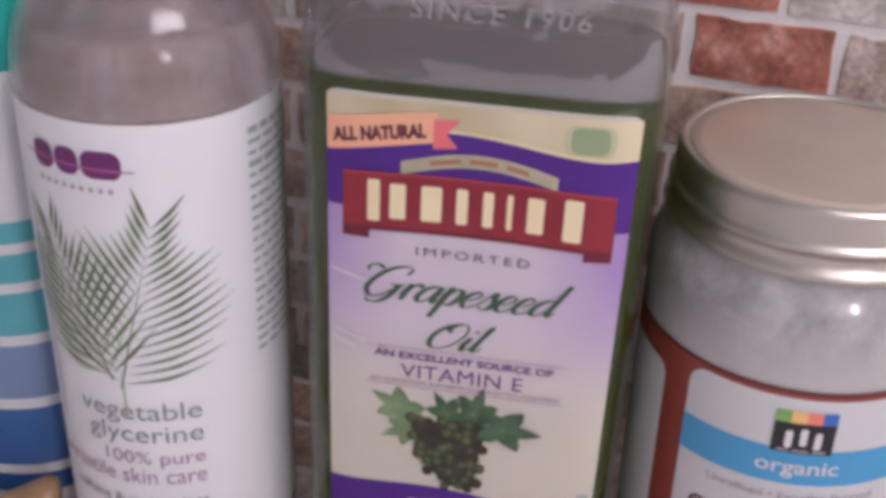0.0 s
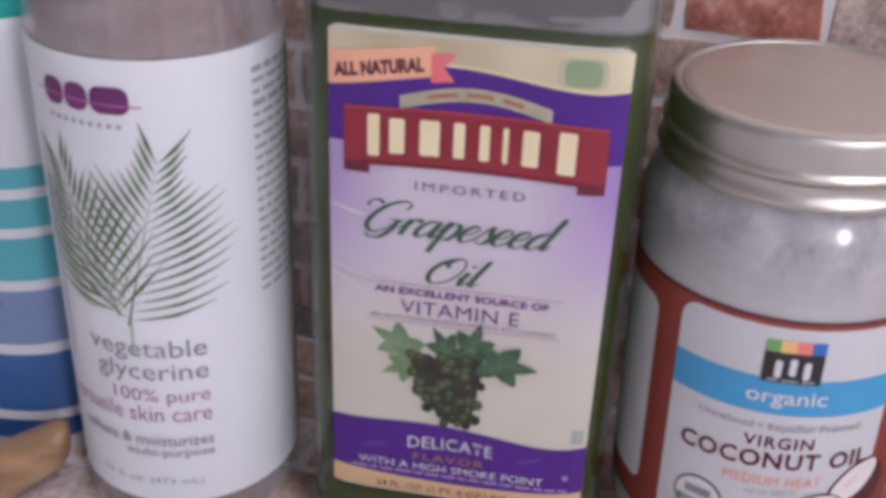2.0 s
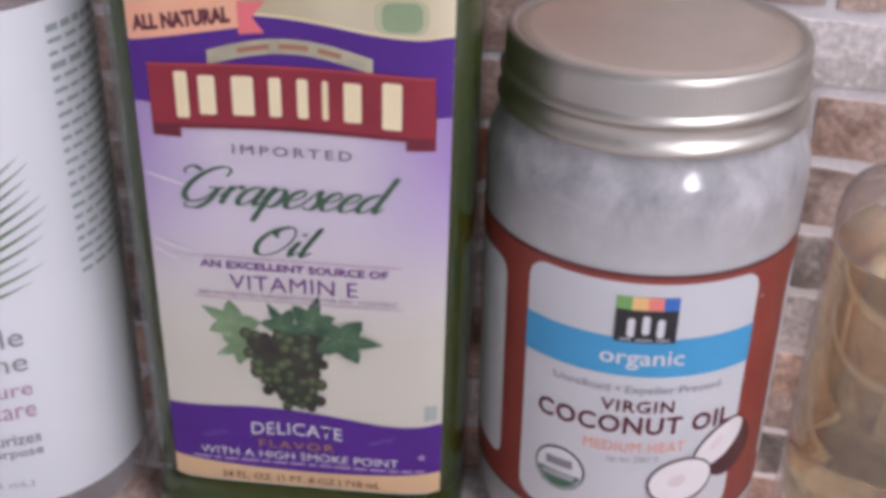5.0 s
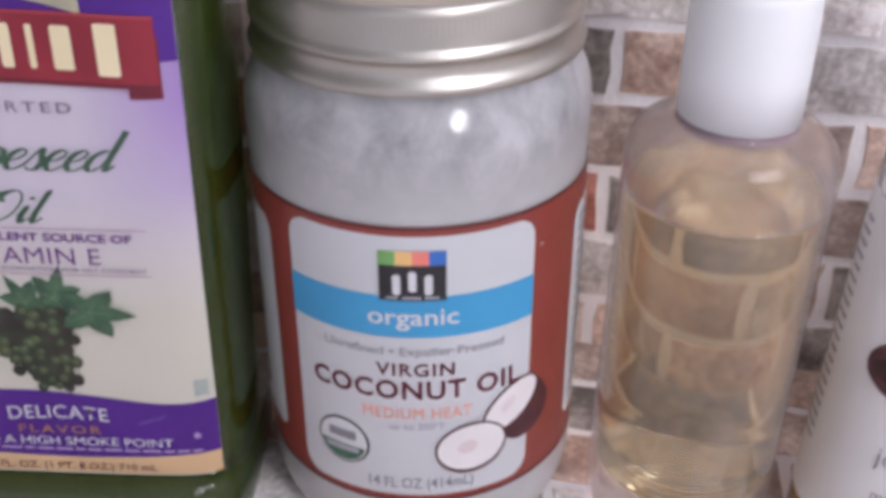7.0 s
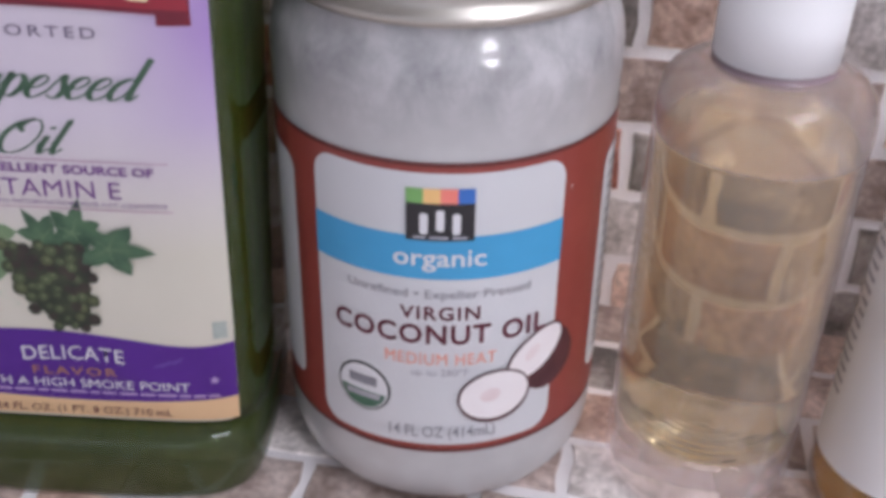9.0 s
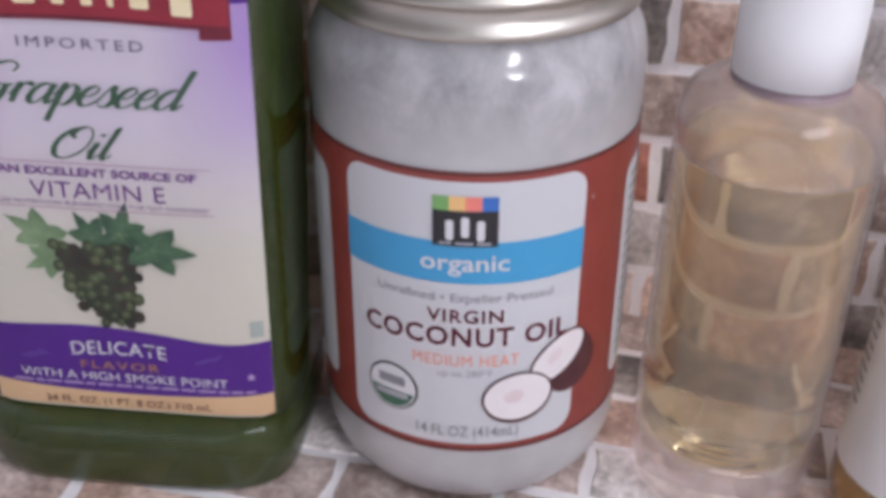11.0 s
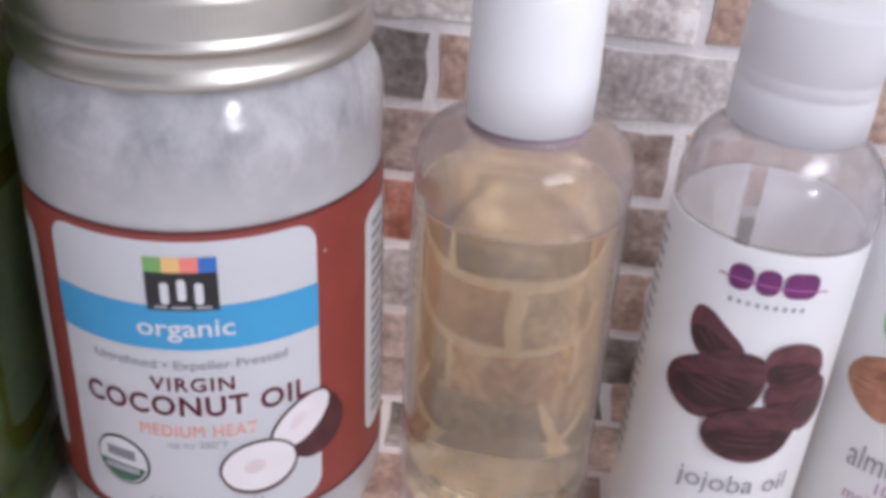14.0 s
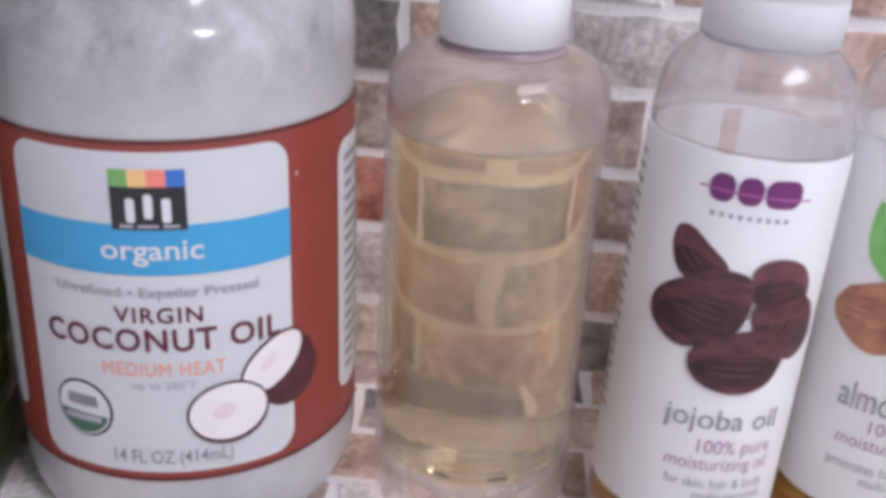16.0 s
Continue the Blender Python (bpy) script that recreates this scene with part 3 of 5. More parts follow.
# ---- coconut oil jar ----
def coconut_jar():
    top = thing("coconut_oil_jar", leaning(*JAR, -0.021, -0.002, 1.6, 0.0), "glass jar of white coconut oil with rust and white label", "jar")
    R = 0.0418
    wrap = on_cylinder(R)
    body = [(0.0265, 0.0005), (0.028, 0.0), (0.0295, 0.0003)] + rounded([(0.0295, 0.0003), (0.037, 0.0018), (0.0418, 0.009), (0.0418, 0.02)], 3)[1:]
    body += [(0.0418, z) for z in (0.03, 0.06, 0.09, 0.105)] + rounded([(0.0418, 0.105), (0.0422, 0.12), (0.0378, 0.128), (0.0366, 0.137)], 3)[1:]
    part("body", lathe(stood(body), 96), JAR_GLASS, top, "glass body filled with hardened white oil")
    band = [(0.0366, 0.1298), (0.0389, 0.13), (0.0396, 0.1306), (0.0398, 0.1316), (0.0394, 0.1326), (0.0384, 0.1332), (0.0379, 0.1344), (0.0379, 0.1362), (0.0384, 0.1372), (0.0391, 0.1377), (0.0393, 0.1384), (0.0389, 0.1392), (0.0381, 0.1396), (0.0379, 0.1402), (0.0379, 0.1466), (0.0377, 0.148), (0.037, 0.1489), (0.0361, 0.149), (0.0354, 0.1484), (0.035, 0.1478)]
    lid = part("lid", lathe(band, 120), TIN, top, "silver screw band with turned edge")
    part("disc", lathe([(0.0354, 0.1476), (0.0354, 0.1481), (0.0331, 0.1482), (0.0326, 0.1486), (0.0316, 0.1487), (0.012, 0.1488), (0.002, 0.1488)], 96), LID_DISC, lid, "pale bronze metal disc")
    ridges = bmesh.new()
    for i in range(190):
        a = 2 * math.pi * i / 190
        c, s = math.cos(a), math.sin(a)
        t = 0.0003
        vs = [ridges.verts.new((r * c - w * s, r * s + w * c, z)) for z in (0.1428, 0.1462) for r, w in ((0.0378, t), (0.03802, 0), (0.0378, -t))]
        for q in ((0, 1, 4, 3), (1, 2, 5, 4)):
            ridges.faces.new([vs[k] for k in q])
    tagged(part("knurling", ridges, TIN, lid, "fine upright ridges round the band"), kind="stuff")

    deg = R * math.pi / 180
    paper = lay("label", flat_bm([rect(-150 * deg, 150 * deg, 0.0195, 0.1008)]), BROWN_RED, top, wrap, h=0.00015, label="rust-red paper label with white panel")
    for z in (0.1005, 0.0198):
        lay("label_edge", flat_bm([rect(-150 * deg, 150 * deg, z - 0.0005, z + 0.0005)]), RUST_EDGE, paper, wrap, h=0.0003, label="dark rust line along the label")
    mid = 6.2 * deg
    hw = 42.3 * deg
    lay("panel", flat_bm([round_rect(mid - hw, mid + hw, 0.0218, 0.0985, 0.0055)]), PANEL_PAPER, paper, wrap, h=0.0003, label="white rounded panel")
    for a0, a1 in ((-150, -48.3), (72, 150)):
        lay("side_panel", flat_bm([round_rect(a0 * deg, a1 * deg, 0.028, 0.0925, 0.004)]), PAPER, paper, wrap, h=0.0003, label="white side panel with small print")
    rng = random.Random(5)
    lines = [q for k in range(17) for q in [[(x, y + 0.088 - 0.0034 * k) for x, y in p] for p in bars(0.03, 0.0014, 3, rng)]]
    lay("small_print", flat_bm(lines), INK_GREY, paper, wrap, u=76.5 * deg + 0.015, h=0.00045)
    # blue band across the panel, black mark with four coloured squares
    lay("blue_band", flat_bm([rect(mid - hw, mid + hw, 0.0713, 0.0827)]), CYAN, paper, wrap, h=0.00045)
    mark = 7.2 * deg
    lay("black_mark", flat_bm([rect(mark - 0.0076, mark + 0.0076, 0.0817, 0.0912)]), INK_BLACK, paper, wrap, h=0.0006)
    for k, m in enumerate((SQ_GREEN, SQ_YELLOW, SQ_RED, SQ_BLUE)):
        lay("coloured_square", flat_bm([rect(mark - 0.0076 + 0.0038 * k, mark - 0.0038 + 0.0038 * k, 0.0912, 0.0949)]), m, paper, wrap, h=0.0006)
    for x, y in ((-0.0036, -0.0004), (0, 0.0005), (0.0036, -0.0004)):
        lay("mark_block", flat_bm([round_rect(mark + x - 0.0009, mark + x + 0.0009, 0.0838 + y, 0.0892 + y, 0.0007)]), PAPER, paper, wrap, h=0.00075)
    lay("mark_line", flat_bm(bars(0.012, 0.0006, 3, rng)), INK_SOFT, paper, wrap, u=mark, v=0.0826, h=0.00075)

    def write(body_text, a0, a1, v, height, material, weight=0.0, shear=0.0, spacing=1.0):
        lay("lettering", text_bm(body_text, (a1 - a0) * deg, height, shear, weight, spacing), material, paper, wrap, u=(a0 + a1) / 2 * deg, v=v, h=0.00065, step=0)

    write("organic", -7.2, 21.6, 0.0764, 0.0058, PAPER, 0.012)
    write("Unrefined \u2022 Expeller Pressed", -23, 37, 0.067, 0.0032, INK_GREY)
    write("VIRGIN", -5.2, 20.2, 0.062, 0.0038, INK_MAROON, 0.014, 0, 1.15)
    write("COCONUT OIL", -28.6, 43.8, 0.0559, 0.0056, INK_MAROON, 0.02, 0, 1.1)
    write("MEDIUM HEAT", -10.2, 26.2, 0.0487, 0.0034, INK_ORANGE, 0.0, 0, 1.1)
    write("up to 280\u00b0F", -1.5, 17.2, 0.0445, 0.0028, INK_SOFT, 0.005)
    write("14 FL OZ (414mL)", -9.2, 27, 0.0256, 0.0046, INK_GREY, 0.004)
    # round seal in green and white, plain shapes only
    su, sv = -18.6 * deg, 0.0368
    lay("seal", flat_bm([ellipse(su, sv, 0.0073, 0.0073)]), INK_BLACK, paper, wrap, h=0.00045, step=0.002)
    lay("seal", flat_bm([ellipse(su, sv, 0.0067, 0.0067)]), PAPER, paper, wrap, h=0.0006, step=0.002)
    low = [(su + 0.0062 * math.cos(radians(a)), sv + 0.0062 * math.sin(radians(a))) for a in range(188, 353, 8)]
    lay("seal", flat_bm([low]), SEAL_GREEN, paper, wrap, h=0.00075, step=0.002)
    lay("seal", flat_bm([rect(su - 0.0038, su + 0.0038, sv + 0.0008, sv + 0.0036)]), INK_GREY, paper, wrap, h=0.00075, step=0.002)
    lay("seal", flat_bm([rect(su - 0.0046, su + 0.0046, sv - 0.003, sv - 0.0014)]), INK_SOFT, paper, wrap, h=0.0009, step=0.002)
    lay("scuff", flat_bm([smooth_loop([(51 * deg, 0.0893), (51.9 * deg, 0.0897), (52 * deg, 0.0904), (51.2 * deg, 0.0902)], 2)]), PAPER, paper, wrap, h=0.0004, step=0, label="small white scuff")
    # two coconut halves
    def half(u, v, a, b, turn, lift, shells):
        for du, dv, ka, kb in shells:
            lay("coconut_print", flat_bm([ellipse(u + du, v + dv, a * ka, b * kb, turn)]), COCO_SHELL, paper, wrap, h=lift, step=0.002)
        lay("coconut_print", flat_bm([ellipse(u, v, a - 0.0001, b - 0.0001, turn)]), COCO_FLESH, paper, wrap, h=lift + 0.00015, step=0.002)
        lay("coconut_print", flat_bm([ellipse(u - 0.0012, v + 0.0004, a * 0.3, b * 0.28, turn + 8)]), COCO_SHADE, paper, wrap, h=lift + 0.0002, step=0.002)
    half(41.2 * deg, 0.0466, 0.0089, 0.0052, 38, 0.0006, ((0, 0, 1.05, 1.1), (0.0026, -0.003, 1.05, 1.3), (0.0046, -0.0048, 0.93, 1.38)))
    half(26.3 * deg, 0.0369, 0.0088, 0.0072, 6, 0.0009, ((0, 0, 1.05, 1.06), (0.0002, -0.0009, 1.03, 1.04)))
    return top


JAR = (0.0253, 0.2817)
coconut_jar()


# ---- grapeseed oil bottle ----
def superellipse(half_w, half_d, n=80, power=4.2):
    def ring(r):
        out = []
        for i in range(n):
            a = 2 * math.pi * i / n
            c, s = math.cos(a), math.sin(a)
            k = (abs(c) ** power + abs(s) ** power) ** (-1 / power)
            p = 1 - max(0.0, min(1.0, (0.6 - r) / 0.3))
            x, y = c * k * p + c * (1 - p), s * k * p + s * (1 - p)
            out.append((x * r * half_w, y * (r * half_d if r > 0.6 else r * (half_d + (half_w - half_d) * min(1.0, (0.6 - r) / 0.25)))))
        return out
    return ring


def grapeseed_bottle():
    HW, HD = 0.0453, 0.031
    top = thing("grapeseed_oil_bottle", pose(*GRAPE, 0.0, 0, 0, 8.35), "tall green grapeseed oil bottle with purple and cream label", "bottle")
    ring = superellipse(HW, HD, 96, 6.0)
    low = [(0.8, 0.0172), (0.97, 0.0174), (0.995, 0.018), (1.0, 0.019), (1.0, 0.022)]
    high = rounded([(1.0, 0.15), (1.0, 0.186), (0.86, 0.207), (0.5, 0.228), (0.33, 0.24), (0.32, 0.256)], 3)
    part("wall", sweep(low + [(1.0, 0.06), (1.0, 0.11), (1.0, 0.1686)], ring, head=False), GREEN_WALL, top, "clear plastic wall round the oil")
    part("shoulder", sweep([(1.0, 0.1686)] + [p for p in high if p[1] > 0.17], ring, foot=False), EMPTY_WALL, top, "clear empty shoulder above the oil")
    inner = superellipse(HW - 0.0013, HD - 0.001, 96, 6.0)
    fill = [(r, z + 0.0013) for r, z in low] + [(1.0, 0.06), (1.0, 0.11), (1.0, 0.16), (1.0, 0.1685), (0.985, 0.1682)]
    part("oil", sweep(fill, inner), GREEN_OIL, top, "dark olive-green oil")
    # opaque disc on the green oil; its grey paints in the mirrored surroundings
    part("oil_surface", sweep([(0.1, 0.1683), (0.975, 0.1684), (0.983, 0.1689), (0.975, 0.1691), (0.1, 0.1691)], inner), OIL_REFLECTION, top, "surface of the oil, coloured grey for its reflection")
    foot = sweep(stood(rounded([(0.84, 0.0), (0.965, 0.0004), (1.0, 0.0055), (1.0, 0.012), (0.965, 0.0168), (0.88, 0.018)], 3) + [(0.5, 0.0182)]), superellipse(HW - 0.0004, HD + 0.0036, 96, 4.6))
    bmesh.ops.translate(foot, verts=foot.verts, vec=(0, -0.0036, 0))
    foot_shell = sweep(stood(rounded([(0.84, 0.0), (0.965, 0.0002), (1.0, 0.0055), (1.0, 0.012), (0.965, 0.0171), (0.88, 0.0183)], 3)), superellipse(HW, HD + 0.004, 96, 4.6))
    bmesh.ops.translate(foot_shell, verts=foot_shell.verts, vec=(0, -0.0036, 0))
    part("foot_wall", foot_shell, GREEN_WALL, top, "clear plastic round the foot")
    part("foot", foot, GREEN_FOOT, top, "thicker green foot that stands proud of the label")
    part("cap", lathe(rounded([(0.0165, 0.246), (0.0168, 0.248), (0.0168, 0.268), (0.016, 0.27), (0.004, 0.2702)], 2), 48), PURPLE, top, "purple screw cap")

    def wrap(u, v, h):
        x = max(-0.999, min(0.999, u / HW))
        y = HD * (1 - abs(x) ** 6.0) ** (1 / 6.0)
        return (u, -y - h, v)

    cu = -0.0232 + 0.0250
    x0, x1, z0, z1 = cu - 0.0379, cu + 0.0377, 0.019, 0.1655
    paper = lay("label", flat_bm([round_rect(x0, x1, z0, z1, 0.003)]), CREAM, top, wrap, h=0.0003, label="cream paper label printed purple and lilac")
    U = lambda u: u + 0.0250

    def wave(a, b):
        """A band between two edges that swing along the label."""
        xs = [x0 + (x1 - x0) * k / 40 for k in range(41)]
        up = [(x, a((x - x0) / (x1 - x0))) for x in xs]
        dn = [(x, b((x - x0) / (x1 - x0))) for x in xs]
        return up[::-1] + dn

    ease = lambda t, a, b: (lambda q: q * q * (3 - 2 * q))(max(0.0, min(1.0, (t - a) / (b - a))))
    top_edge = lambda t: 0.1502 + 0.0072 * ease(t, 0.0, 0.34) - 0.0038 * ease(t, 0.42, 0.9) + 0.0006 * ease(t, 0.9, 1.0)
    lay("gold_top", flat_bm([wave(lambda t: z1 - 0.0012, lambda t: top_edge(t) - 0.001)]), PALE_GOLD, paper, wrap, h=0.00045)
    lay("lilac_field", flat_bm([rect(x0, x1, 0.068, 0.136)]), LILAC_FADE, paper, wrap, h=0.00042)
    lay("purple_field", flat_bm([wave(top_edge, lambda t: 0.1345 + 0 * t)]), PURPLE, paper, wrap, h=0.0006)
    lay("gold_line", flat_bm([wave(lambda t: top_edge(t) + 0.0006, lambda t: top_edge(t) - 0.0001)]), BANNER_INK, paper, wrap, h=0.00066)
    for k, m in enumerate((FOIL_PALE, FOIL_GREEN)):
        lay("green_print", flat_bm([round_rect(U(-0.0035 + 0.0017 * k), U(0.0088 - 0.0014 * k), 0.1546 + 0.0006 * k, 0.1626 - 0.0006 * k, 0.0028 - 0.0006 * k)]), m, paper, wrap, h=0.00052 + 0.00006 * k)
    bottom_edge = lambda t: 0.0452 + 0.0014 * math.exp(-((t - 0.36) / 0.22) ** 2) - 0.0022 * math.exp(-((t - 0.86) / 0.2) ** 2)
    lay("purple_band", flat_bm([wave(bottom_edge, lambda t: 0.0268 - 0.002 * math.sin(math.pi * t))]), PURPLE, paper, wrap, h=0.00045)
    lay("tan_band", flat_bm([wave(lambda t: 0.0268 - 0.002 * math.sin(math.pi * t), lambda t: 0.0196 + 0 * t)]), TAN_BAND, paper, wrap, h=0.00047)
    # ribbon in the corner
    lay("ribbon", flat_bm([[(U(-0.0608), 0.1495), (U(-0.0335), 0.1545), (U(-0.0335), 0.1625), (U(-0.0608), 0.1585)]]), SALMON, paper, wrap, h=0.0007)
    lay("ribbon", flat_bm([[(U(-0.0345), 0.1528), (U(-0.0285), 0.1535), (U(-0.0312), 0.157), (U(-0.028), 0.1608), (U(-0.0345), 0.1605)]]), CORAL, paper, wrap, h=0.00074)
    # crimson banner with plain cream blocks, and a gold scroll over it
    for ub in (-0.0535, 0.0075):
        lay("banner_tail", flat_bm([rect(U(ub) - 0.0035, U(ub) + 0.0035, 0.1262, 0.14)]), RED_DARK, paper, wrap, h=0.0007)
    bow = lambda x: 0.0012 * math.cos(x / 0.033 * math.pi / 2)
    lay("banner", flat_bm([rect(-0.0337, 0.0337, -0.0088, 0.0075)]), RED_BANNER, paper, wrap, u=U(-0.0231), v=0.1372, h=0.0009, bend=bow)
    lay("banner_edge", flat_bm([rect(-0.0337, 0.0337, -0.0088, -0.0077)]), RED_DARK, paper, wrap, u=U(-0.0231), v=0.1372, h=0.00098, bend=bow, label="dark lower edge of the banner")
    lay("banner_edge", flat_bm([rect(-0.0337, 0.0337, 0.0068, 0.0075)]), RED_LIGHT, paper, wrap, u=U(-0.0231), v=0.1372, h=0.00098, bend=bow, label="lit upper edge of the banner")
    # the maker's name as eight plain blocks
    for k, (x, w) in enumerate(((-0.0258, 0.0044), (-0.0197, 0.0056), (-0.0112, 0.0072), (-0.0036, 0.004), (0.0029, 0.0036), (0.0082, 0.002), (0.0146, 0.0058), (0.0238, 0.0064))):
        grow = 0.0009 if k in (0, 7) else 0.0
        lay("banner_block", flat_bm([round_rect(x - 0.36 * w, x + 0.36 * w, -0.0052 - grow, 0.0046 + grow, 0.0006, 3)]), BANNER_INK, paper, wrap, u=U(-0.0231), v=0.1372, h=0.00105, bend=bow)
    arc = lambda x: 0.0038 * math.cos(x / 0.0195 * math.pi / 2)
    lay("scroll", flat_bm([rect(-0.0192, 0.0192, -0.0018, 0.0018)]), SCROLL, paper, wrap, u=U(-0.023), v=0.1468, h=0.00085, bend=arc)
    rng = random.Random(9)
    lay("scroll_print", flat_bm(bars(0.024, 0.0013, 3, rng)), INK_BRONZE, paper, wrap, u=U(-0.023), v=0.1468, h=0.00098, bend=arc)

    def write(body_text, a, b, v, height, material, weight=0.0, shear=0.0, spacing=1.0, turn=0.0, h=0.0008, bend=None):
        lay("lettering", text_bm(body_text, b - a, height, shear, weight, spacing), material, paper, wrap, u=U((a + b) / 2), v=v, h=h, turn=turn, step=0, bend=bend)

    write("ALL NATURAL", -0.0598, -0.0362, 0.1555, 0.0038, INK_MAROON, 0.055, 0.12, 1.0, 9.0)
    write("IMPORTED", -0.0378, -0.0089, 0.1241, 0.0025, INK_DUSK, 0.0, 0, 1.35)
    lay("lettering", script_bm("Grapeseed", 0.0545, 0.0148), INK_GREEN, paper, wrap, u=U(-0.0242), v=0.1119, h=0.0008, step=0, label="dark green script lettering")
    lay("lettering", script_bm("Oil", 0.0182, 0.0092), INK_GREEN, paper, wrap, u=U(-0.0252), v=0.0996, h=0.0008, step=0, label="dark green script lettering")
    write("AN EXCELLENT SOURCE OF", -0.0484, 0.0, 0.0916, 0.0023, INK_PURPLE, 0.03)
    write("VITAMIN E", -0.041, -0.0079, 0.0866, 0.0044, INK_PURPLE, 0.0, 0, 1.05)
    write("SEE NUTRITION INFORMATION FOR FAT CONTENT", -0.0495, 0.0025, 0.0829, 0.0011, INK_PURPLE, 0.0)
    lay("rule", flat_bm([rect(-0.027, 0.027, -0.00012, 0.00012)]), INK_PINK, paper, wrap, u=U(-0.0235), v=0.0815, h=0.0008)
    lay("rule", flat_bm([rect(-0.027, 0.027, -0.00012, 0.00012)]), INK_PINK, paper, wrap, u=U(-0.0235), v=0.0939, h=0.0008)
    write("DELICATE", -0.0379, -0.0126, 0.0392, 0.0042, PAPER, 0.0, 0, 1.05, 0, 0.0008, lambda x: 0.0008 * math.cos(x / 0.0127 * math.pi / 2))
    write("FLAVOR", -0.0361, -0.0149, 0.0342, 0.0026, INK_BRONZE, 0.012, 0, 1.25)
    write("WITH A HIGH SMOKE POINT", -0.053, 0.003, 0.0304, 0.0027, PAPER, 0.0)
    lay("small_print", flat_bm(bars(0.0655, 0.0007, 15, rng, 0.2)), LILAC, paper, wrap, u=U(-0.0225), v=0.0277, h=0.0008)
    write("24 FL. OZ. (1 PT. 8 OZ.) 710 mL", -0.0474, -0.002, 0.0216, 0.003, INK_MAROON, 0.008)
    lay("grey_mark", flat_bm([rect(U(0.0099), U(0.0132), 0.0455, 0.0505)]), MARK_SAGE, paper, wrap, h=0.0008)
    star = [(0.0014 * (1 if k % 2 == 0 else 0.42) * math.sin(k * math.pi / 5), 0.0014 * (1 if k % 2 == 0 else 0.42) * math.cos(k * math.pi / 5)) for k in range(10)]
    lay("star", flat_bm([star]), LILAC, paper, wrap, u=U(0.0093), v=0.0327, h=0.0008, step=0)

    for v, length, turn in ((0.1148, 0.011, -14), (0.0958, 0.014, -16), (0.0935, 0.008, -20)):
        ridge = flat_bm([ellipse(0, 0, length / 2, 0.00035, 0, 20)])
        lay("crease", ridge, CREASE, paper, wrap, u=x0 + length * 0.5, v=v, h=0.0009, turn=turn, label="pale crease in the paper")
    for side in (-1, 1):
        twigs = [ellipse(U(-0.025) + side * (0.021 + 0.0016 * k), 0.037 + 0.0009 * k * (1 if side > 0 else -1) * 0.6, 0.0016, 0.00028, 24 * side + 18 * (k % 2), 12) for k in range(4)]
        tagged(lay("flourish", flat_bm(twigs), FLOURISH, paper, wrap, h=0.00055, step=0), kind="stuff")

    # vine leaves and the bunch of grapes
    def vine_leaf(cu, cv, size, turn, material, h):
        out = []
        for a, far in ((0, 1.32), (16, 0.86), (28, 0.64), (44, 0.9), (58, 1.16), (78, 0.8), (96, 0.58), (114, 0.82), (136, 1.02), (160, 0.72), (180, 0.36), (200, 0.72), (224, 1.02), (246, 0.82), (264, 0.58), (282, 0.8), (302, 1.16), (316, 0.9), (332, 0.64), (344, 0.86)):
            q = radians(a)
            x, y = size * far * math.cos(q), size * far * 0.8 * math.sin(q)
            c, s = math.cos(radians(turn)), math.sin(radians(turn))
            out.append((x * c - y * s, x * s + y * c))
        lay("leaf_print", flat_bm([out]), material, paper, wrap, u=U(cu), v=cv, h=h, step=0.004)
        veins = []
        for k in range(5):
            a = radians(turn + (0, 72, 138, 222, 288)[k])
            c, s = math.cos(a), math.sin(a)
            veins.append([(-0.0001 * s, 0.0001 * c), (0.0001 * s, -0.0001 * c), (size * 0.85 * c, size * 0.7 * s)])
        lay("leaf_print", flat_bm(veins), LEAF_PALE, paper, wrap, u=U(cu), v=cv, h=h + 0.00008, step=0)

    vine_leaf(-0.0405, 0.0735, 0.0076, 150, LEAF_PALE, 0.0006)
    vine_leaf(-0.0385, 0.0668, 0.0066, 205, LEAF_PALE, 0.00065)
    vine_leaf(-0.0275, 0.0735, 0.0064, 120, LEAF, 0.00062)
    vine_leaf(-0.0205, 0.0748, 0.0074, 75, LEAF, 0.0007)
    vine_leaf(-0.0125, 0.0712, 0.0086, -4, LEAF, 0.0012)
    core = [(U(-0.0275) + s * 0.0096 * (1 - 0.6 * t * t) + 0.004 * t * t, 0.0705 - 0.0225 * t) for s, ts in ((-1, (0, 0.2, 0.4, 0.6, 0.8, 1)), (1, (1, 0.8, 0.6, 0.4, 0.2, 0))) for t in ts]
    lay("grape_print", flat_bm([core]), GRAPE_DARK, paper, wrap, h=0.00075)
    berries = []
    for row in range(9):
        t = row / 8
        reach = 0.0102 * (1 - 0.62 * t * t)
        count = max(2, round(reach / 0.0013))
        for k in range(count):
            off = -1 + 2 * (k + 0.5 * (row % 2)) / max(1, count - 0.5)
            berries.append((U(-0.0275) + off * reach + 0.004 * t * t + rng.uniform(-0.0009, 0.0009), 0.0702 - 0.0222 * t + rng.uniform(-0.0009, 0.0009), rng.uniform(0.0013, 0.002), rng.choice((0, 0, 1, 1, 1, 2))))
    tagged(lay("grape_print", flat_bm([ellipse(u, v, r, r * 1.05, 0, 12) for u, v, r, _ in berries]), GRAPE_DARK, paper, wrap, h=0.0008, step=0), kind="stuff")
